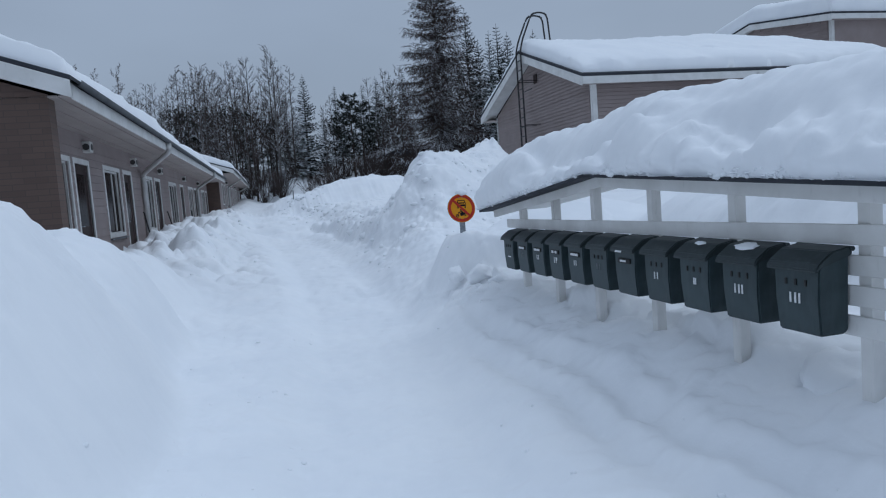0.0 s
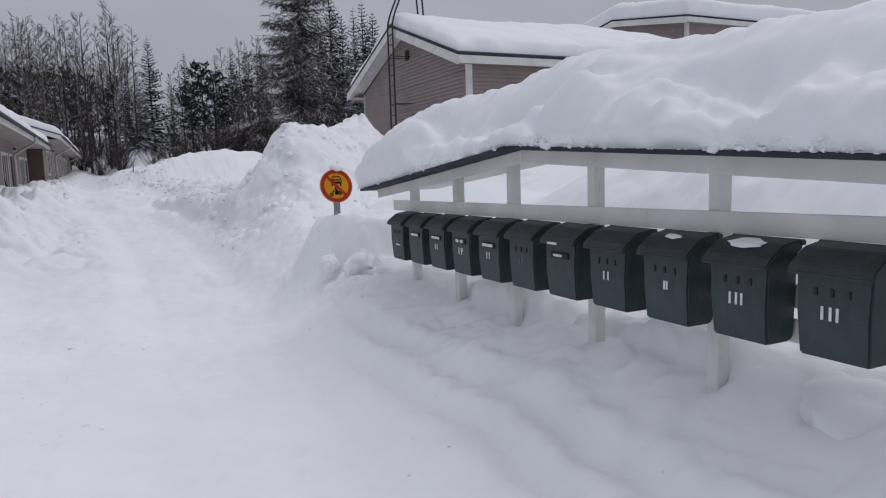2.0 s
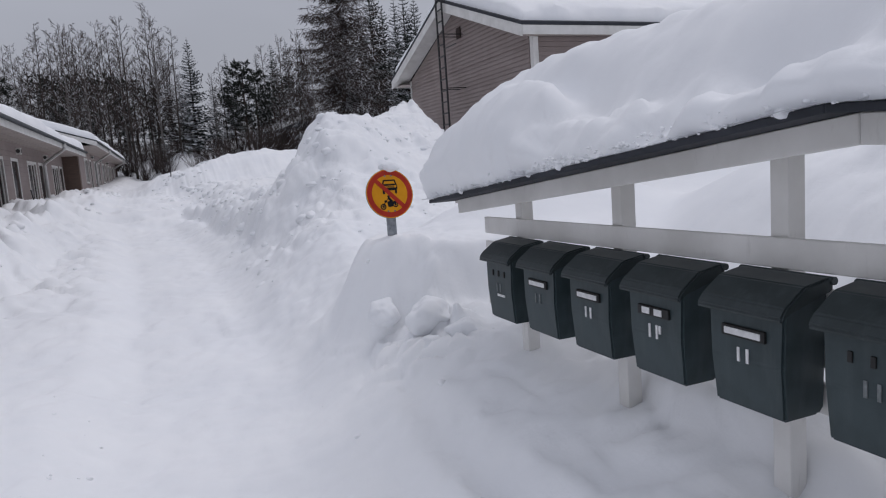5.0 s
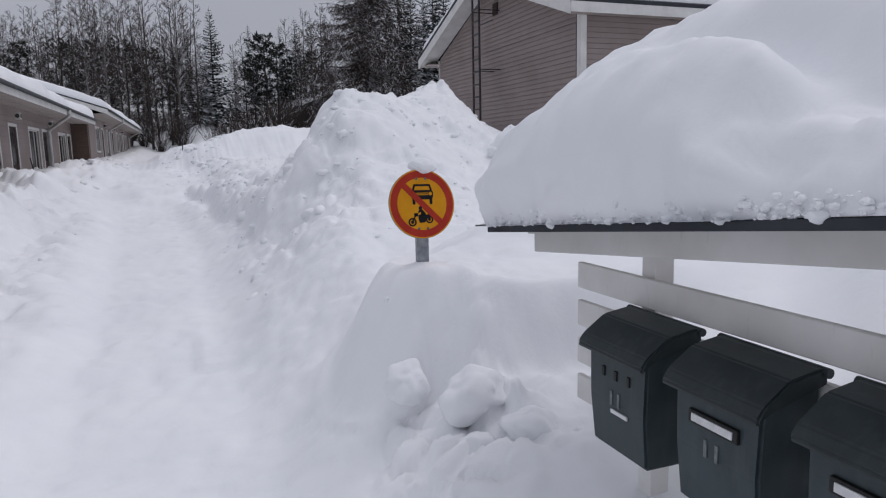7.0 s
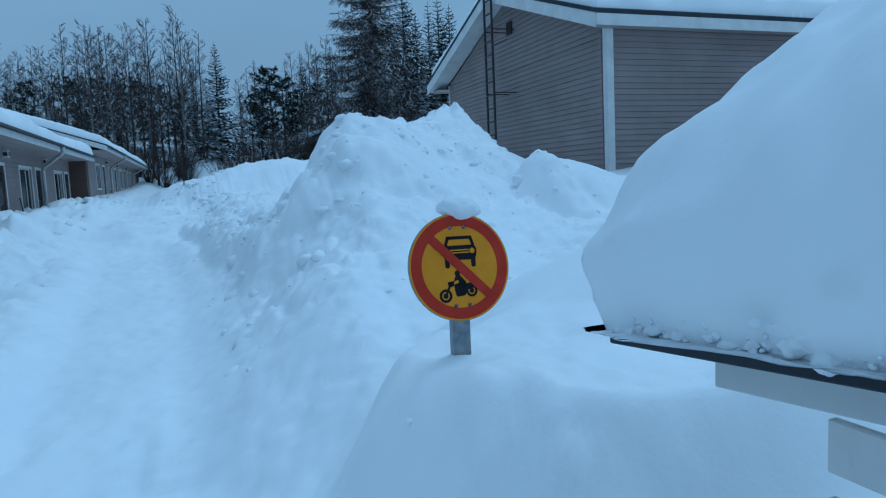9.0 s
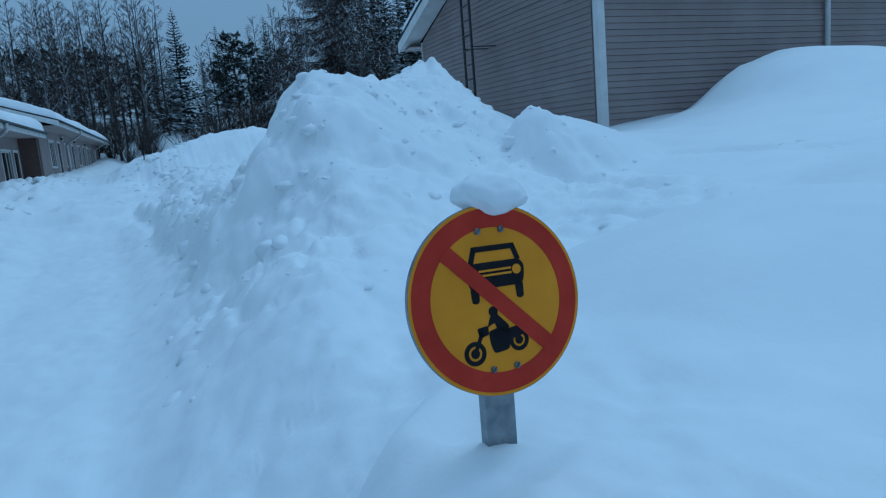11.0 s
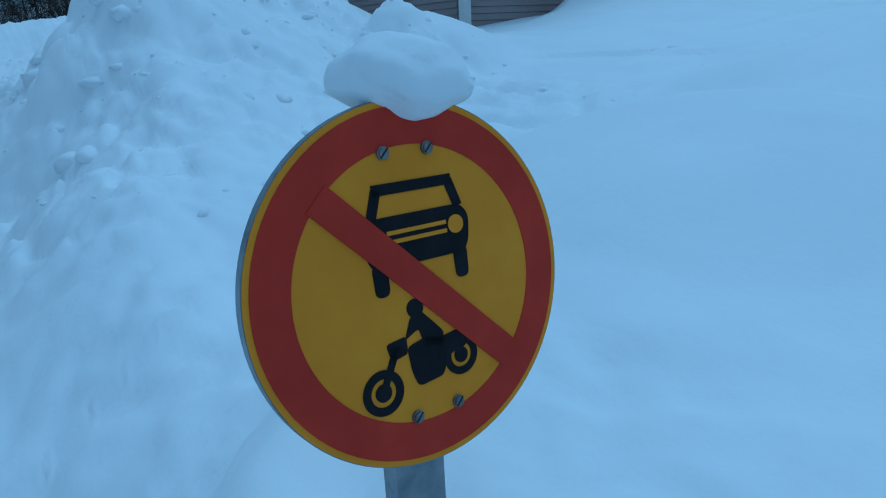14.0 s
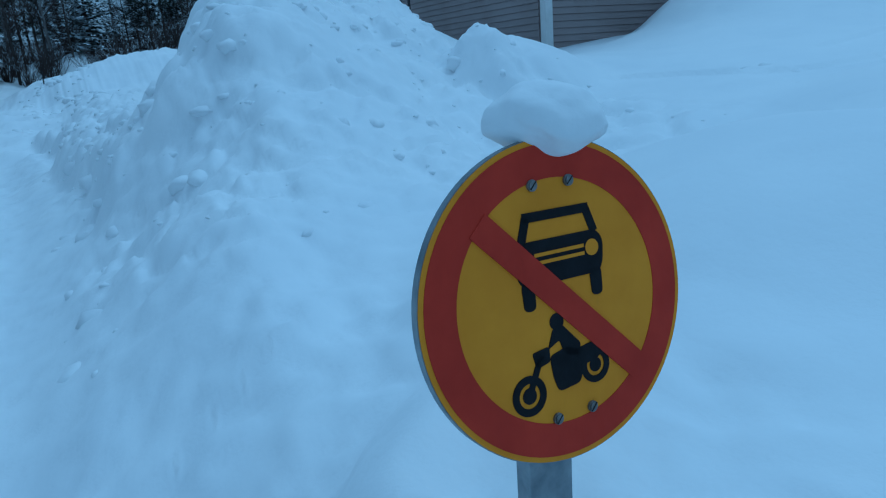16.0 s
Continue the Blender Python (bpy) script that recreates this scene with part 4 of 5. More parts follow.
    def thick(x, y):
        return 0.34 + 0.06 * math.sin(y * 0.55) + 0.05 * math.sin(y * 1.7 + 2) + 0.05 * smooth_noise(x, y, 0, 0.5, 2)

    snow_slab("roof_snow", eave_x - deep - 0.05, eave_x - 0.02, y0 - 0.16, y1 + 0.16, under, thick, "smooth snow blanket with a crumbling edge on the row house roof",
              0.11, 0.30, 0.32, 0.06, 0.14)
    return house


WH = 2.60
row_house(7.75, 37.4, -2.70, -1.76, 3.30,
          [(10.25, 10.85, 1.25, WH), (13.35, 14.75, 1.28, WH), (17.85, 19.1, 1.25, WH), (22.55, 24.2, 1.27, WH), (28.1, 29.7, 1.30, WH), (33.6, 35.2, 1.30, WH)],
          [(11.2, 12.1, 0.5, WH), (15.25, 16.1, 0.5, WH), (19.65, 20.55, 0.5, WH), (25.45, 26.35, 0.55, WH), (30.35, 31.2, 0.6, WH), (35.8, 36.65, 0.6, WH)],
          (15.66, 29.5), (12.0, 16.35, 20.5, 26.5, 31.8), -2.06, "long single-storey row house with beige siding and brick end")
row_house(37.9, 68.5, -2.2, -1.26, 3.78,
          [(41.5, 43.0, 2.0, 3.15), (47.0, 48.5, 2.0, 3.15), (53.0, 54.5, 2.05, 3.2), (58.5, 60.0, 2.1, 3.2), (64.0, 65.5, 2.1, 3.2)],
          [(44.2, 45.1, 1.0, 3.15), (50.0, 50.9, 1.0, 3.15), (56.0, 56.9, 1.0, 3.2), (61.3, 62.2, 1.0, 3.2)],
          (45.6, 62.0), (45.8, 51.5, 57.5), -2.12, "farther single-storey row house with beige siding")


def gable_house(x0, x1, y0, y1, eave_z, ridge_z, wall_inset, label, group, base, detail=True, snow_t=0.38):
    """A house whose gable faces -x and whose long side faces -y; white corner boards, dark roof edges, snow on top."""
    house = thing("house", pose(0, 0, 0), label, "house", group)
    wx, wy0, wy1, wx1 = x0 + wall_inset, y0 + 0.4, y1 - 0.55, x1 - wall_inset
    ym = (y0 + y1) / 2
    slope = (ridge_z - eave_z) / (ym - y0)

    def line(y):
        return ridge_z - slope * abs(y - ym)

    bm = bmesh.new()
    box(wx + 0.03, wx1, wy0 + 0.03, wy1, base, eave_z - 0.02, 0, bm)
    part("core_wall", bm, SIDING, house)
    g = bmesh.new()
    a = [g.verts.new((wx + 0.03, y, z)) for y, z in ((wy0 + 0.03, eave_z - 0.02), (wy1, eave_z - 0.02), (ym, line(ym) - 0.14))]
    b = [g.verts.new((wx1, v.co.y, v.co.z)) for v in a]
    g.faces.new(a)
    g.faces.new(b[::-1])
    for i in range(3):
        g.faces.new((a[i], b[i], b[(i + 1) % 3], a[(i + 1) % 3]))
    bmesh.ops.recalc_face_normals(g, faces=g.faces[:])
    part("gable_wall", g, SIDING, house)
    gable = part("siding_backing", box(wx + 0.022, wx + 0.029, wy0 + 0.1, wy1 - 0.1, base, eave_z - 0.05), SIDING, house)
    # lap boards on both visible walls
    h = 0.104
    z = max(base, 0.9)
    k = 0
    bevel_drop = 0.004
    while z < line(ym) - 0.3:
        top = z + h - 0.005
        # gable board, shortened under the roof
        half = min((wy1 - wy0) / 2 - 0.12, (ridge_z - 0.20 - top) / slope)
        if half > 0.15:
            ya, yb = max(wy0 + 0.115, ym - half), min(wy1 - 0.03, ym + half)
            bm = bmesh.new()
            vs = [bm.verts.new(c) for c in ((wx - bevel_drop, ya, z), (wx - bevel_drop, yb, z), (wx + 0.012, yb, top), (wx + 0.012, ya, top), (wx + 0.021, ya, z), (wx + 0.021, yb, z), (wx + 0.021, yb, top), (wx + 0.021, ya, top))]
            for f in ((0, 1, 2, 3), (7, 6, 5, 4), (0, 4, 5, 1), (1, 5, 6, 2), (2, 6, 7, 3), (3, 7, 4, 0)):
                bm.faces.new([vs[i] for i in f])
            bmesh.ops.recalc_face_normals(bm, faces=bm.faces[:])
            part("siding_board", bm, SIDING, house)
        if top < eave_z - 0.15 and detail:
            for xa, xb in ((wx + 0.115, 16.22), (17.26, min(wx1 - 0.1, 30.0))) if z < 3.95 else ((wx + 0.115, wx1 - 0.1),):
                bm = bmesh.new()
                vs = [bm.verts.new(c) for c in ((xa, wy0 - bevel_drop, z), (xb, wy0 - bevel_drop, z), (xb, wy0 + 0.012, top), (xa, wy0 + 0.012, top), (xa, wy0 + 0.029, z), (xb, wy0 + 0.029, z), (xb, wy0 + 0.029, top), (xa, wy0 + 0.029, top))]
                for f in ((0, 1, 2, 3), (7, 6, 5, 4), (0, 4, 5, 1), (1, 5, 6, 2), (2, 6, 7, 3), (3, 7, 4, 0)):
                    bm.faces.new([vs[i] for i in f])
                bmesh.ops.recalc_face_normals(bm, faces=bm.faces[:])
                part("siding_board", bm, SIDING, house)
        z += h
        k += 1
    part("corner_board", box(wx - 0.022, wx + 0.115, wy0 - 0.022, wy0 + 0.115, base, eave_z - 0.06, 0.004), WHITE, house, "white corner board")
    part("corner_board", box(wx1 - 0.1, wx1 + 0.03, wy0 - 0.022, wy0 + 0.115, base, eave_z - 0.06, 0.004), WHITE, house, "white corner board")
    part("corner_board", box(wx - 0.022, wx + 0.06, wy1 - 0.02, wy1 + 0.03, base, eave_z - 0.06, 0.004), WHITE, house, "white corner board")
    part("belt_trim", box(wx - 0.024, wx - 0.011, wy0 + 0.12, wy1 - 0.03, eave_z - 0.28, eave_z - 0.245), SIDING, house)
    # roof planes, bargeboards, eave boards
    for s in (-1, 1):
        ye = y0 if s < 0 else y1
        ze = line(ye)
        bm = bmesh.new()
        vs = [bm.verts.new((x, y, z)) for x in (x0, x1) for y, z in ((ym, ridge_z), (ye, ze), (ye, ze + 0.07), (ym, ridge_z + 0.07))]
        for f in ((0, 1, 2, 3), (7, 6, 5, 4), (0, 4, 5, 1), (1, 5, 6, 2), (2, 6, 7, 3), (3, 7, 4, 0)):
            bm.faces.new([vs[i] for i in f])
        bmesh.ops.recalc_face_normals(bm, faces=bm.faces[:])
        part("roof", bm, ROOF_METAL, house, "dark roof edge")
        for xx in (x0 + 0.01, x1 - 0.034):
            bm = bmesh.new()
            vs = [bm.verts.new((x, y, z)) for x in (xx, xx + 0.024) for y, z in ((ym, ridge_z - 0.003), (ye - s * 0.02, line(ye - s * 0.02) - 0.003), (ye - s * 0.02, line(ye) - 0.24), (ym, ridge_z - 0.24))]
            for f in ((0, 1, 2, 3), (7, 6, 5, 4), (0, 4, 5, 1), (1, 5, 6, 2), (2, 6, 7, 3), (3, 7, 4, 0)):
                bm.faces.new([vs[i] for i in f])
            bmesh.ops.recalc_face_normals(bm, faces=bm.faces[:])
            part("bargeboard", bm, WHITE, house, "white gable board")
        # sloping white underside of the verge
        bm = bmesh.new()
        vs = [bm.verts.new((x, y, z)) for x in (x0 + 0.035, wx + 0.02) for y, z in ((ym, ridge_z - 0.13), (ye - s * 0.03, line(ye) - 0.13), (ye - s * 0.03, line(ye) - 0.15), (ym, ridge_z - 0.15))]
        for f in ((0, 1, 2, 3), (7, 6, 5, 4), (0, 4, 5, 1), (1, 5, 6, 2), (2, 6, 7, 3), (3, 7, 4, 0)):
            bm.faces.new([vs[i] for i in f])
        bmesh.ops.recalc_face_normals(bm, faces=bm.faces[:])
        part("verge_soffit", bm, WHITE, house)
        yf = y0 + 0.004 if s < 0 else y1 - 0.028
        part("eave_board", box(x0 + 0.036, x1 - 0.036, yf, yf + 0.024, line(ye) - 0.20, line(ye) - 0.004, 0.003), WHITE, house, "white eave board")
        ya, yb = (y0 + 0.03, wy0 - 0.025) if s < 0 else (wy1 + 0.035, y1 - 0.03)
        part("eave_soffit", box(wx - 0.3, x1 - 0.04, ya, yb, line(ye) - 0.17, line(ye) - 0.15), SOFFIT, house)

    def under(x, y):
        return line(y) + 0.074

    def thick(x, y):
        return snow_t + 0.05 * math.sin(x * 0.9 + y) + 0.06 * smooth_noise(x, y, 5, 0.6, 2) - 0.10 * math.exp(-((y - y0) / 0.5) ** 2)

    snow_slab("roof_snow", x0 + 0.08, x1 - 0.08, y0 + 0.13, y1 - 0.02, under, thick, "thick snow blanket on the gabled house roof", 0.10, 0.45, 0.32, 0.07, 0.16)
    return house


house = gable_house(8.68, 19.4, 15.0, 23.85, 4.40, 5.92, 0.50, "beige-grey timber house with white trim and a snowy gable roof", "gabled houses", 0.6)
HX, HY = 9.18, 15.4
# door, downpipe and louvre of the gabled house
d = part("door", box(16.34, 17.14, HY - 0.012, HY + 0.02, 1.75, 3.80, 0.004), DOOR_BROWN, house, "dark brown side door")
part("door_handle", tube([(17.05, HY - 0.013, 2.75), (17.05, HY - 0.06, 2.75), (16.95, HY - 0.06, 2.75)], 0.011, 8), ZINC, d)
bm = bmesh.new()
box(16.24, 16.33, HY - 0.035, HY + 0.028, 1.75, 3.92, 0.003, bm)
box(17.15, 17.24, HY - 0.035, HY + 0.028, 1.75, 3.92, 0.003, bm)
box(16.3305, 17.1495, HY - 0.035, HY + 0.028, 3.81, 3.92, 0.003, bm)
part("door_frame", bm, WHITE, house, "white door frame")
drain(bent([(14.1, 15.02, 4.33), (14.1, 15.02, 4.15), (14.3, HY - 0.07, 3.75), (14.3, HY - 0.07, 0.9)]), house, 0.05)
part("louvre", box(HX - 0.03, HX - 0.012, 19.15, 19.42, 4.93, 5.22, 0.004), DOOR_DARK, house, "small brown vent louvre")
# ladder on the gable, with hooped rails over the ridge
LX = 8.62
ladder = thing("roof_ladder", pose(LX, 19.25, 0.6), "black steel wall ladder with hooped rails over the roof", "ladder")
linv = ladder.matrix_world.inverted()
for yy in (19.05, 19.44):
    pts = [(LX, yy, 0.6), (LX, yy, 5.95), (LX + 0.10, yy, 6.30), (LX + 0.42, yy, 7.02), (LX + 0.55, yy, 7.12), (LX + 0.85, yy, 7.12), (LX + 0.98, yy, 7.02), (LX + 1.05, yy, 6.10)]
    bm = tube(bent(pts, 4), 0.028, 8)
    bm.transform(linv)
    part("side_rail", bm, BLACK_IRON, ladder)
for k in range(18):
    zz = 0.85 + 0.30 * k
    bm = tube([(LX, 19.05, zz), (LX, 19.44, zz)], 0.019, 6)
    bm.transform(linv)
    part("rung", bm, BLACK_IRON, ladder)
for zz in (2.0, 3.6, 5.0):
    for yy in (19.05, 19.44):
        bm = tube([(LX, yy, zz), (HX - 0.004, yy, zz)], 0.012, 6)
        bm.transform(linv)
        part("bracket", bm, BLACK_IRON, ladder)
bm = tube([(LX, 19.05, 4.62), (LX, 18.3, 4.62)], 0.014, 6)
bm.transform(linv)
part("side_arm", bm, BLACK_IRON, ladder)

gable_house(21.5, 33.0, 20.0, 29.0, 7.25, 7.95, 0.37, "farther beige timber house up the slope with a snowy roof", "gabled houses", 2.0, False, 0.75)

# ---------------------------------------------------------------- loose snow


def add_lump(bm_verts, bm_faces, x, y, z, r, seed, flat=0.8, detail=1):
    base = LUMPS[detail]
    off = len(bm_verts)
    rnd = random.Random(seed)
    sx, sy, sz = r * rnd.uniform(0.75, 1.3), r * rnd.uniform(0.75, 1.3), r * flat * rnd.uniform(0.7, 1.15)
    a = rnd.uniform(0, 6.28)
    ca, sa = math.cos(a), math.sin(a)
    for v in base[0]:
        k = 1 + 0.40 * noise.noise(Vector((v[0] * 1.5 + seed * 3.1, v[1] * 1.5, v[2] * 1.5))) + 0.12 * noise.noise(Vector((v[0] * 3.4, v[1] * 3.4 + seed * 1.7, v[2] * 3.4)))
        px, py, pz = v[0] * sx * k, v[1] * sy * k, v[2] * sz * k
        bm_verts.append((x + px * ca - py * sa, y + px * sa + py * ca, z + pz))
    bm_faces.extend([tuple(i + off for i in f) for f in base[1]])


LUMPS = {}
for det in (1, 2, 3):
    tmp = bmesh.new()
    bmesh.ops.create_icosphere(tmp, subdivisions=det + 1, radius=1.0)
    tmp.verts.ensure_lookup_table()
    LUMPS[det] = ([tuple(v.co) for v in tmp.verts], [tuple(v.index for v in f.verts) for f in tmp.faces])
    tmp.free()


def lumps_object(name, spots, label, detail=1, kind=""):
    vs, fs = [], []
    for i, (x, y, z, r, flat) in enumerate(spots):
        add_lump(vs, fs, x, y, z, r, i + 1, flat, detail)
    me = bpy.data.meshes.new(name)
    me.from_pydata(vs, [], fs)
    me.materials.append(SNOW)
    me.polygons.foreach_set("use_smooth", [True] * len(fs))
    return tagged(new(name, me), label, "snow", kind=kind)


rnd = random.Random(5)
spots = []
while len(spots) < 700:
    x, y = rnd.uniform(2.2, 8.2), rnd.uniform(9.5, 17.0)
    if rnd.random() > 0.25 + 0.75 * step(11, 14, y) * (1 - step(6.8, 8.2, x)):
        continue
    r = 0.02 + 0.10 * rnd.random() ** 2.8
    spots.append((x, y, rough_ground(x, y) - 0.68 * r, r, 0.7))
while len(spots) < 1080:
    y = rnd.uniform(9.5, 40)
    x = path_line(y) + rnd.choice((-1, 1, 1)) * (0.8 + 2.4 * rnd.random())
    r = 0.015 + 0.10 * rnd.random() ** 3 + (0.003 + 0.006 * rnd.random() ** 2) * (y - 9)
    spots.append((x, y, rough_ground(x, y) - 0.55 * r, r, 0.7))
while len(spots) < 1200:
    y = rnd.uniform(-1.5, 7)
    x = path_line(y) + rnd.choice((-1, 1)) * (0.55 + 1.2 * rnd.random())
    if x > 2.6 and y < 5.6:
        continue
    r = 0.006 + 0.02 * rnd.random() ** 3
    spots.append((x, y, rough_ground(x, y) - 0.2 * r, r, 0.75))
lumps_object("snow_clods", spots, "crumbled clods of snow on the ploughed banks", 1, "stuff")

# blocks of packed snow dug out at the fence's end, half sunk
def snow_block(x, y, z, r, seed, turn):
    q = random.Random(seed)
    planes = [(Vector((q.gauss(0, 1), q.gauss(0, 1), q.gauss(0.2, 0.8))).normalized(), q.uniform(0.62, 0.92)) for k in range(9)]
    vs = []
    for v in LUMPS[3][0]:
        d = Vector(v)
        k = 1.0
        for n, far in planes:
            c = d.dot(n)
            if c > 0.05:
                k = min(k, far / c)
        k *= 1 + 0.16 * noise.noise(d * 2.2 + Vector((seed, 0, 0))) + 0.02 * noise.noise(d * 9)
        vs.append(Vector((d.x * 1.15, d.y, d.z * 0.85)) * (k * r))
    me = bpy.data.meshes.new("snow_block")
    me.from_pydata([tuple(v) for v in vs], [], LUMPS[3][1])
    me.materials.append(SNOW)
    me.polygons.foreach_set("use_smooth", [True] * len(LUMPS[3][1]))
    ob = tagged(new("snow_block", me), "rounded block of packed snow dug out beside the fence end", "snow", "snow blocks by the fence")
    ob.matrix_world = pose(x, y, z, 0, 0, turn)


for x, y, z, r, seed, turn in ((2.82, 6.12, 0.60, 0.15, 4, 20), (2.62, 6.42, 0.60, 0.12, 9, 70), (2.97, 5.86, 0.52, 0.12, 14, 130), (2.74, 5.90, 0.44, 0.10, 23, 200)):
    snow_block(x, y, z, r, seed, turn)
# slabs of snow under the mailboxes
for i, (y, w) in enumerate(((1.25, 0.26), (2.15, 0.20), (2.95, 0.22), (3.95, 0.17), (4.75, 0.14))):
    snow_block(3.29, y, 0.40, w, 50 + i, 40 * i)

# crumbs and small chunks along the overhanging edge of the stand's snow
spots = []
for i in range(900):
    y = rnd.uniform(NEAR_Y, FAR_Y)
    r = 0.003 + 0.009 * rnd.random() ** 2.5
    up = 0.05 * rnd.random() ** 1.6
    spots.append((2.812 - 0.25 * up + 0.02 * rnd.random(), y, roof_z(y) + r * 0.2 + up, r, 0.8))
for i in range(240):
    x = rnd.uniform(2.82, 3.6)
    r = 0.003 + 0.012 * rnd.random() ** 2.5
    up = 0.06 * rnd.random() ** 1.6
    spots.append((x, FAR_Y - 0.01 + 0.25 * up, roof_z(FAR_Y) + r * 0.3 + up, r, 0.9))
while len(spots) < 1420:
    y = rnd.uniform(NEAR_Y + 0.1, FAR_Y - 0.02)
    if 3.5 < y < 4.4:
        continue
    r = 0.006 + 0.018 * rnd.random() ** 2
    spots.append((2.818 + 0.03 * rnd.random(), y, roof_z(y) + 0.2 * r + 0.03 * rnd.random() ** 2, r, 0.7))
# tongues that hang over the dark edge
for y, r in ((2.72, 0.030), (5.42, 0.018), (4.66, 0.016), (3.30, 0.018), (1.55, 0.022)):
    spots.append((2.815, y, roof_z(y) + 0.002, r, 0.9))
    spots.append((2.812, y + 0.04, roof_z(y) + 0.02, r * 0.9, 0.9))
lumps_object("snow_crumbs", spots, "crumbly snow fringe along the stand roof edge", 2, "stuff")

# ---------------------------------------------------------------- trees


class Soup:
    """Vertices and faces gathered quickly."""

    def __init__(self):
        self.v, self.f = [], []

    def stick(self, p, q, r0, r1, sides=3):
        d = (q - p)
        if d.length < 1e-5:
            return
        d.normalize()
        up = Vector((0, 0, 1)) if abs(d.z) < 0.9 else Vector((1, 0, 0))
        a = d.cross(up).normalized()
        b = a.cross(d)
        o = len(self.v)
        for c, r in ((p, r0), (q, r1)):
            for j in range(sides):
                t = 2 * math.pi * j / sides + 0.5
                self.v.append(tuple(c + a * (r * math.cos(t)) + b * (r * math.sin(t))))
        for j in range(sides):
            k = (j + 1) % sides
            self.f.append((o + j, o + k, o + sides + k, o + sides + j))

    def blade(self, p, q, w, droop):
        """A flat spray of needles from p to q."""
        d = q - p
        s = Vector((-d.y, d.x, 0))
        if s.length < 1e-6:
            s = Vector((1, 0, 0))
        s = s.normalized() * w
        m = p.lerp(q, 0.45)
        o = len(self.v)
        self.v += [tuple(p), tuple(m + s - Vector((0, 0, droop))), tuple(q - Vector((0, 0, droop * 0.6))), tuple(m - s - Vector((0, 0, droop)))]
        self.f += [(o, o + 1, o + 2), (o, o + 2, o + 3)]

    def mesh(self, name, material):
        me = bpy.data.meshes.new(name)
        me.from_pydata(self.v, [], self.f)
        me.materials.append(material)
        return me


def tree_object(name, label, parts):
    ob = new(name)
    for pn, me in parts:
        c = new(pn, me)
        c.parent = ob
    return tagged(ob, label, "tree", "trees of the wood")


def bare_tree(seed, h, bark, label, spread_k=0.16, n=30):
    r = random.Random(seed)
    tr, cr = Soup(), Soup()
    pts = []
    lx, ly = r.uniform(-0.04, 0.04) * h, r.uniform(-0.04, 0.04) * h
    for i in range(9):
        t = i / 8
        pts.append(Vector((lx * t * t + r.uniform(-0.05, 0.05), ly * t * t + r.uniform(-0.05, 0.05), h * t)))
    rad = [0.0075 * h * (1 - 0.93 * i / 8) + 0.012 for i in range(9)]
    for i in range(8):
        tr.stick(pts[i], pts[i + 1], rad[i], rad[i + 1], 6)

    def at(t):
        k = min(7, int(t * 8))
        return pts[k].lerp(pts[k + 1], t * 8 - k)

    for i in range(n):
        t = 0.22 + 0.76 * (i + r.random()) / n
        p = at(min(t, 0.985))
        a = r.uniform(0, 6.283)
        length = h * spread_k * (1.15 - 0.85 * t) * r.uniform(0.7, 1.25)
        rise = r.uniform(0.5, 1.1)
        d = Vector((math.cos(a), math.sin(a), rise)).normalized()
        m = p + d * length * 0.5
        q = m + (d + Vector((0, 0, 0.35))).normalized() * length * 0.5
        br = 0.022 * (1.2 - t) + 0.010
        cr.stick(p, m, br, br * 0.7)
        cr.stick(m, q, br * 0.7, br * 0.35)
        for k in range(6):
            u = 0.25 + 0.75 * (k + r.random()) / 6
            s = p.lerp(m, u * 2) if u < 0.5 else m.lerp(q, u * 2 - 1)
            e = (d + Vector((r.uniform(-1, 1), r.uniform(-1, 1), r.uniform(-0.3, 0.7))) * 0.9).normalized()
            tl = length * r.uniform(0.22, 0.42)
            e1 = s + e * tl
            cr.stick(s, e1, 0.014, 0.009)
            for kk in range(4):
                e2 = s.lerp(e1, r.uniform(0.3, 1.0))
                f = (e + Vector((r.uniform(-1, 1), r.uniform(-1, 1), r.uniform(-0.5, 0.6))) * 0.8).normalized()
                cr.stick(e2, e2 + f * tl * 0.6, 0.010, 0.007)
    return tree_object("bare_tree", label, (("trunk", tr.mesh("trunk", bark)), ("crown", cr.mesh("crown", TWIG))))


def spruce(seed, h, label, width=0.19, needles=NEEDLE):
    r = random.Random(seed)
    tr, cr = Soup(), Soup()
    top = Vector((r.uniform(-0.1, 0.1), r.uniform(-0.1, 0.1), h))
    tr.stick(Vector((0, 0, -0.5)), top, 0.013 * h + 0.03, 0.01, 7)
    n = int(26 + h * 1.3)
    for i in range(n):
        t = 0.06 + 0.93 * i / n
        z = h * t
        base = Vector((top.x * t, top.y * t, z))
        L = h * width * (1 - t) ** 0.82 * r.uniform(0.8, 1.12) + 0.12
        for k in range(r.randint(6, 9)):
            a = r.uniform(0, 6.283)
            ll = L * r.uniform(0.65, 1.15)
            sag = 0.10 + 0.38 * (1 - t)
            d = Vector((math.cos(a), math.sin(a), 0.25 - sag))
            p = base.copy()
            for s in range(4):
                q = p + Vector((d.x, d.y, d.z + 0.10 * s)) * (ll / 4)
                w = ll * 0.17 * (1.25 - s * 0.22)
                cr.blade(p, q + (q - p) * 0.35, w, 0.04 + 0.10 * ll * r.random())
                side = Vector((-d.y, d.x, -0.35)) * r.choice((-1, 1))
                cr.blade(q, q + side * ll * 0.28 + d * ll * 0.1, w * 0.6, 0.10 * ll * r.random())
                p = q
    return tree_object("spruce_tree", label, (("trunk", tr.mesh("trunk", BARK_DARK)), ("crown", cr.mesh("crown", needles))))


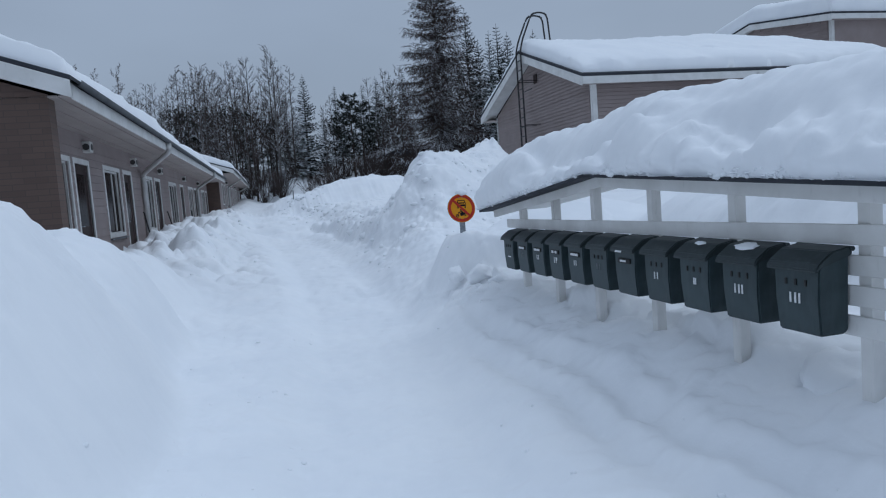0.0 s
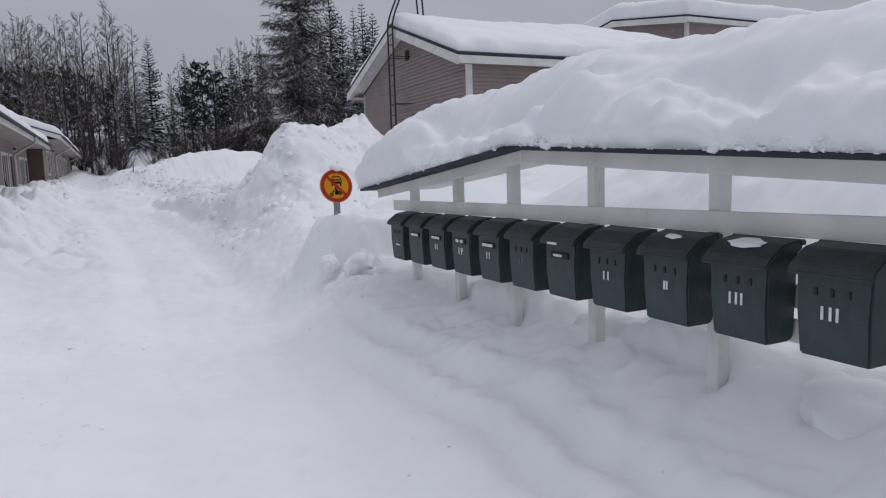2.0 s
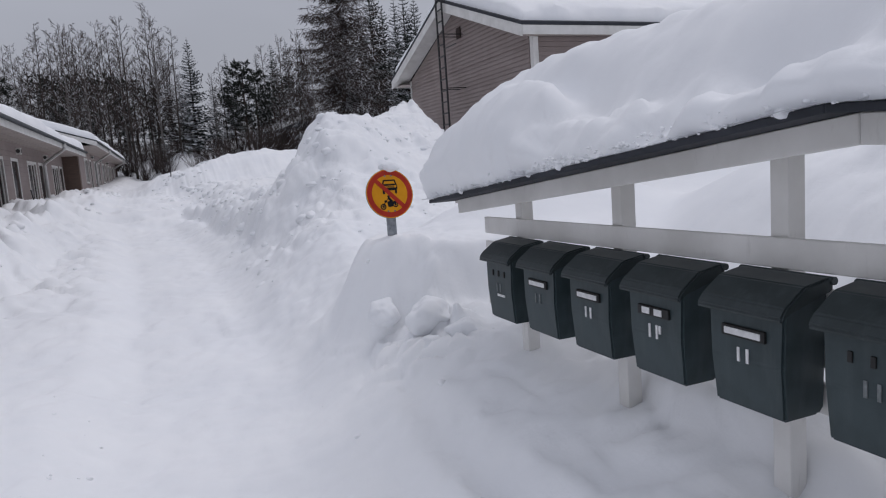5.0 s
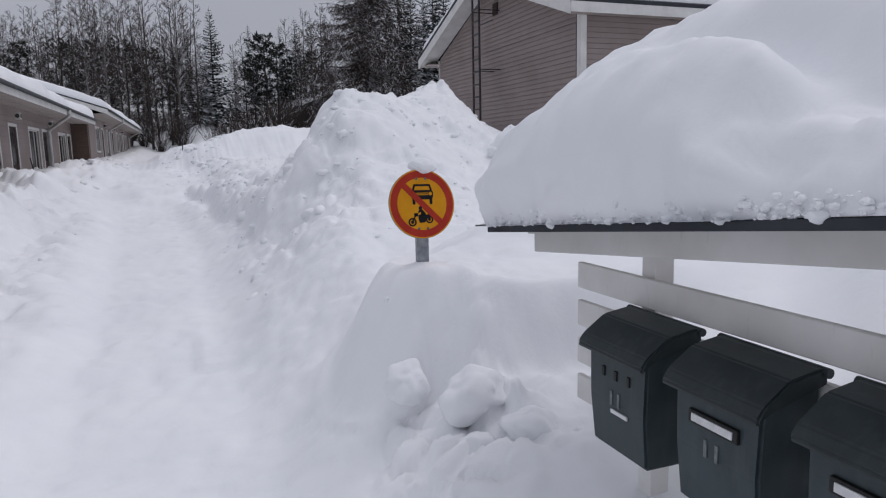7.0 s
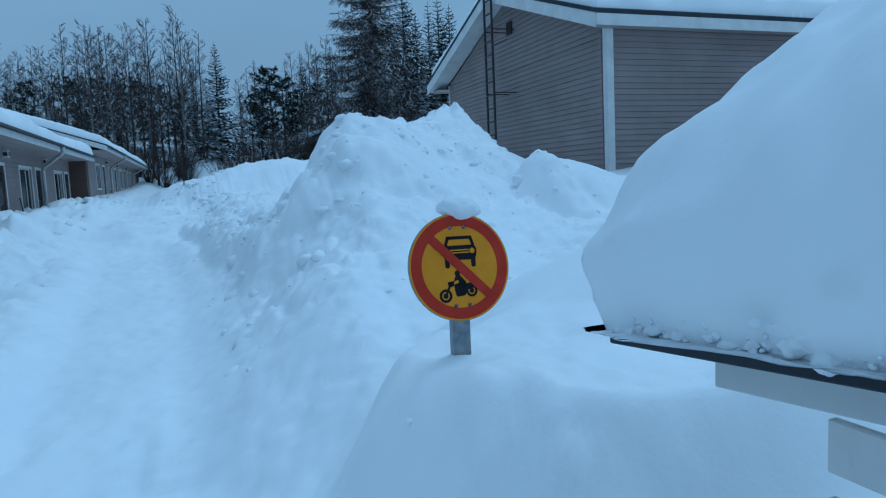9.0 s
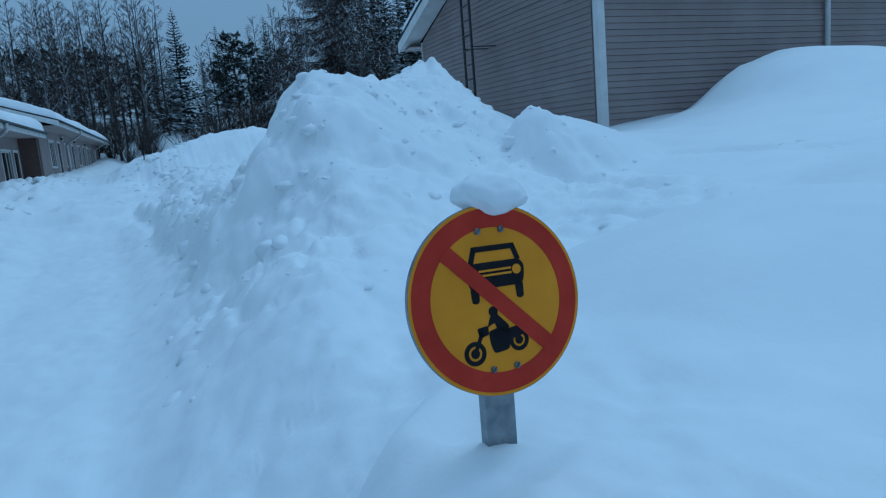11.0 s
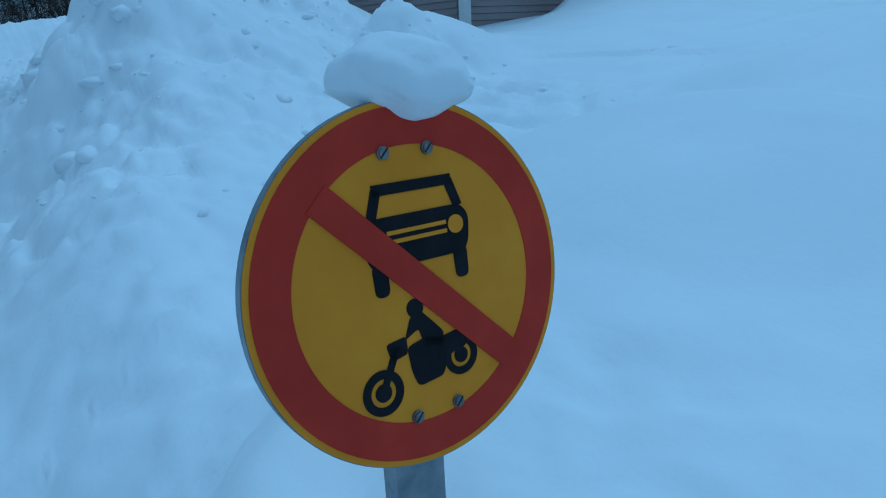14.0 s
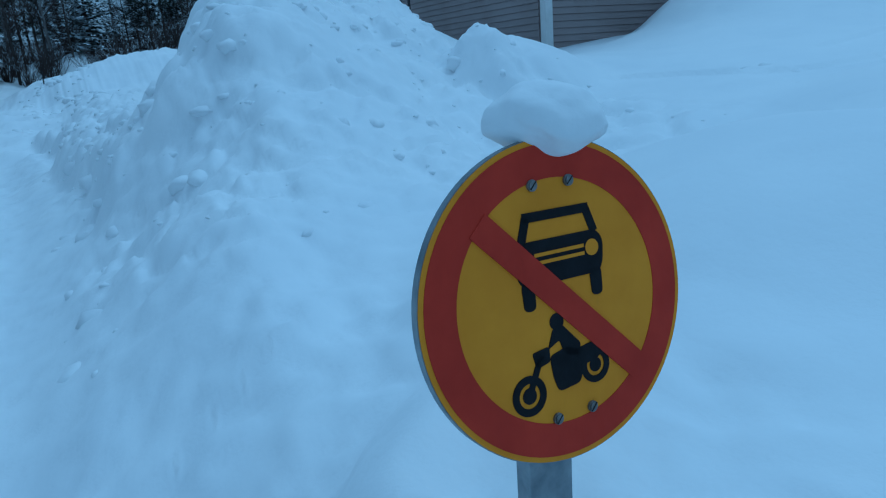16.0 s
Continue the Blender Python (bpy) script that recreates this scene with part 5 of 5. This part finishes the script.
def pine(seed, h, label):
    r = random.Random(seed)
    tr, cr, lb = Soup(), Soup(), Soup()
    tr.stick(Vector((0, 0, -0.5)), Vector((0.1, 0.05, h * 0.95)), 0.016 * h, 0.03, 7)
    for i in range(46):
        t = 0.28 + 0.70 * (i / 46)
        a = r.uniform(0, 6.283)
        L = h * 0.21 * (0.45 + math.sin(math.pi * min(1, (t - 0.2) * 1.15))) * r.uniform(0.5, 1.1) * (1.15 - 0.6 * t)
        p = Vector((0.1 * t, 0.05 * t, h * t * 0.95))
        q = p + Vector((math.cos(a), math.sin(a), r.uniform(0.1, 0.5))) * L
        lb.stick(p, q, 0.045, 0.015, 4)
        for k in range(5):
            c = p.lerp(q, 0.4 + 0.65 * k / 4)
            for s in range(11):
                d = Vector((r.gauss(0, 1), r.gauss(0, 1), r.gauss(0.35, 0.7))).normalized()
                cr.blade(c, c + d * r.uniform(0.3, 0.65) * (h / 11), 0.10 * h / 11, 0.02)
    lim = Soup()
    lim.v, lim.f = lb.v, lb.f
    return tree_object("pine_tree", label, (("trunk", tr.mesh("trunk", BARK_LARCH)), ("limb_frame", lim.mesh("limb_frame", BARK_DARK)), ("crown", cr.mesh("crown", NEEDLE_PINE))))


def larch(seed, h, label):
    """A tall bare larch: long arching boughs in whorls, each with hanging twigs."""
    r = random.Random(seed)
    tr, bo, tw = Soup(), Soup(), Soup()
    prev = Vector((0, 0, -0.5))
    for i in range(1, 13):
        t = i / 12
        p = Vector((0.05 * math.sin(i), 0.05 * math.cos(2 * i), h * t))
        tr.stick(prev, p, 0.018 * h * (1 - 0.95 * (t - 1 / 12)), 0.018 * h * (1 - 0.95 * t) + 0.01, 9)
        prev = p
    n = 74
    for i in range(n):
        t = 0.10 + 0.89 * i / n
        L0 = h * 0.34 * (1 - t) ** 0.75 + 0.5
        for k in range(r.randint(6, 8)):
            a = r.uniform(0, 6.283)
            L = L0 * r.uniform(0.6, 1.2)
            d = Vector((math.cos(a), math.sin(a), 0))
            p = Vector((0, 0, h * t))
            steps = 5
            for s in range(steps):
                u = s / steps
                dz = -0.45 + 0.85 * u if t < 0.7 else -0.1 + 0.6 * u
                q = p + (d + Vector((r.uniform(-0.08, 0.08), r.uniform(-0.08, 0.08), dz))) * (L / steps)
                bo.stick(p, q, 0.050 * (1 - u) * (1.15 - t) + 0.012, 0.050 * (1 - u - 1 / steps) * (1.15 - t) + 0.010, 4)
                for w in range(7):
                    c = p.lerp(q, r.random())
                    e = (d * r.uniform(0.1, 0.9) + Vector((-d.y, d.x, 0)) * r.uniform(-1, 1) + Vector((0, 0, r.uniform(-0.9, 0.15)))).normalized()
                    e1 = c + e * L * r.uniform(0.10, 0.22)
                    tw.stick(c, e1, 0.017, 0.010)
                    e2 = c.lerp(e1, 0.6)
                    tw.stick(e2, e2 + (e + Vector((r.uniform(-1, 1), r.uniform(-1, 1), -0.3))).normalized() * L * 0.11, 0.015, 0.010)
                p = q
    return tree_object("larch_tree", label, (("trunk", tr.mesh("trunk", BARK_LARCH)), ("crown", bo.mesh("crown", BARK_LARCH)), ("twig_spray", tw.mesh("twig_spray", TWIG))))


def bush(seed, h, label):
    r = random.Random(seed)
    cr = Soup()
    for i in range(26):
        a, lean = r.uniform(0, 6.283), r.uniform(0.15, 0.75)
        p = Vector((r.uniform(-0.2, 0.2), r.uniform(-0.2, 0.2), -0.1))
        d = Vector((math.cos(a) * lean, math.sin(a) * lean, 1)).normalized()
        for s in range(4):
            q = p + (d + Vector((r.uniform(-0.2, 0.2), r.uniform(-0.2, 0.2), 0.05))) * h * r.uniform(0.2, 0.3)
            cr.stick(p, q, 0.020 * (1 - s * 0.2), 0.020 * (0.8 - s * 0.2))
            for w in range(4):
                c = p.lerp(q, r.random())
                cr.stick(c, c + (d + Vector((r.uniform(-1, 1), r.uniform(-1, 1), r.uniform(-0.2, 0.6))) * 0.9).normalized() * h * 0.2, 0.011, 0.005)
            p = q
    me = cr.mesh("bush", TWIG)
    return tagged(new("bush", me), label, "bush", "bushes at the wood's edge")


START = (0.46, -1.7)


def snow_shovel(y, tilt):
    """A long-handled shovel leaning on the row house wall, its blade in the snow."""
    shovel = thing("snow_shovel", pose(-2.40, y, 0.55, 0, -tilt, 0), "black long-handled snow shovel leaning on the house wall", "shovel", "shovels by the row house")
    part("shaft", tube([(0, 0, -0.1), (0, 0, 1.15)], 0.018, 8), BLACK_IRON, shovel)
    part("grip", tube([(0, -0.07, 1.16), (0, 0.07, 1.16)], 0.017, 8), BLACK_IRON, shovel)
    part("blade", box(-0.02, 0.015, -0.2, 0.2, -0.5, -0.08, 0.006), GUTTER, shovel)


for y, tilt in ((16.75, 9), (21.3, 12), (27.2, 8)):
    snow_shovel(y, tilt)
stake = thing("marker_stake", pose(1.75, 36.0, ground(1.75, 36.0) - 0.2), "thin dark marker stake standing in the snow", "stake")
part("rod", tube([(0, 0, 0), (0.03, 0, 0.75)], [0.028, 0.022], 6), BLACK_IRON, stake)

# a small cabin among the trees
cabin = thing("cabin", pose(15.2, 74.0, 2.4, 0, 0, 14), "small brown timber cabin with a snowy roof among trees", "cabin")
part("wall", box(-2.6, 2.6, -2, 2, 0, 3.9, 0.02), DOOR_DARK, cabin)
part("roof", prism([(-3.0, 3.7), (3.0, 3.7), (3.0, 3.8), (0, 4.9), (-3.0, 3.8)], 5.0), ROOF_METAL, cabin).location = (0, -2.5, 0)
part("roof_snow_layer", prism([(-3.05, 3.81), (0, 4.92), (3.05, 3.81), (3.0, 4.15), (0, 5.3), (-3.0, 4.15)], 5.1, 0.08), SNOW_SOFT, cabin).location = (0, -2.55, 0)


def stand_at(deg, dist, sink=0.15):
    a = radians(deg)
    x, y = START[0] + dist * math.sin(a), START[1] + dist * math.cos(a)
    return x, y, ground(x, y) - sink


def plant(protos, used, deg, dist, scale, turn):
    k = used[0] % len(protos)
    used[0] += 1
    x, y, z = stand_at(deg, dist)
    m = pose(x, y, z, 0, 0, turn)
    if used[0] <= len(protos):
        protos[k].matrix_basis = m
        protos[k].scale = (scale, scale, scale)
        return protos[k]
    ob = copy_thing(protos[k], m)
    ob.scale = (scale, scale, scale)
    return ob


rnd = random.Random(11)
# one big larch behind the house, dark spruces beside it
lt = larch(3, 18.4, "tall bare larch with drooping snow-dusted boughs")
lt.matrix_basis = pose(*stand_at(14.7, 64), 0, 0, 40)
spruces = [spruce(20 + i, 13.0, "dark green spruce dusted with snow", (0.17, 0.20, 0.15)[i]) for i in range(3)]
su = [0]
for deg, dist, s in ((17.2, 68, 1.26), (18.0, 70, 1.05), (18.9, 64, 1.02), (19.7, 62, 1.03), (20.4, 62, 0.97), (16.3, 74, 1.1), (14.6, 76, 0.9),
                     (3.5, 72, 0.82), (1.9, 76, 0.78), (4.9, 84, 0.6), (2.6, 86, 0.65), (0.6, 88, 0.7), (6.0, 90, 0.8), (9.4, 86, 0.85), (10.6, 90, 0.9), (-1.5, 92, 0.75), (-3.5, 90, 0.8), (-5.5, 94, 0.75), (-7.5, 92, 0.75), (-10, 96, 0.8), (8.2, 92, 0.8), (11.6, 84, 0.9), (22.5, 64, 1.0), (-13, 98, 0.8), (-16, 100, 0.8)):
    plant(spruces, su, deg, dist, s, rnd.uniform(0, 360))
pines = [pine(40 + i, 10.5, "pine with a dense dark crown holding snow") for i in range(2)]
pu = [0]
for deg, dist, s in ((7.2, 74, 0.92), (8.0, 76, 0.82), (6.3, 80, 0.72), (9.3, 80, 0.7), (0.9, 82, 0.8), (-0.6, 86, 0.85), (-2.4, 84, 0.9), (-4.4, 86, 0.9), (-6.5, 88, 0.9), (-8.8, 88, 0.85), (10.6, 76, 0.75)):
    plant(pines, pu, deg, dist, s, rnd.uniform(0, 360))
bares = [bare_tree(60 + i, 15.5, (BARK_DARK, BARK_PALE, BARK_DARK, BARK_PALE, BARK_DARK)[i], "slender bare deciduous tree with snow-dusted twigs", (0.15, 0.17, 0.13, 0.2, 0.16)[i], (44, 50, 42, 48, 52)[i]) for i in range(5)]
bu = [0]
for i in range(58):
    deg = -15 + 17.0 * (i + rnd.random()) / 58
    plant(bares, bu, deg, rnd.uniform(72, 96), rnd.uniform(0.62, 0.9), rnd.uniform(0, 360))
for deg, dist, s in ((1.2, 71, 0.86), (-0.8, 70, 0.9), (-2.2, 72, 0.8), (-3.4, 71, 0.82), (2.4, 70, 0.72), (10.6, 68, 0.62), (11.3, 66, 0.7), (9.7, 71, 0.6), (5.0, 72, 0.55), (5.7, 76, 0.6), (12.3, 60, 0.6), (10.0, 82, 0.75), (8.8, 84, 0.7), (-4.6, 70, 0.85), (-6.2, 73, 0.85)):
    plant(bares, bu, deg, dist, s, rnd.uniform(0, 360))
bushes = [bush(80 + i, 2.2, "bare brown bush at the edge of the wood") for i in range(3)]
bu2 = [0]
for i in range(46):
    deg = -5 + 18 * (i + rnd.random()) / 46
    plant(bushes, bu2, deg, rnd.uniform(64, 84), rnd.uniform(0.6, 1.5), rnd.uniform(0, 360))
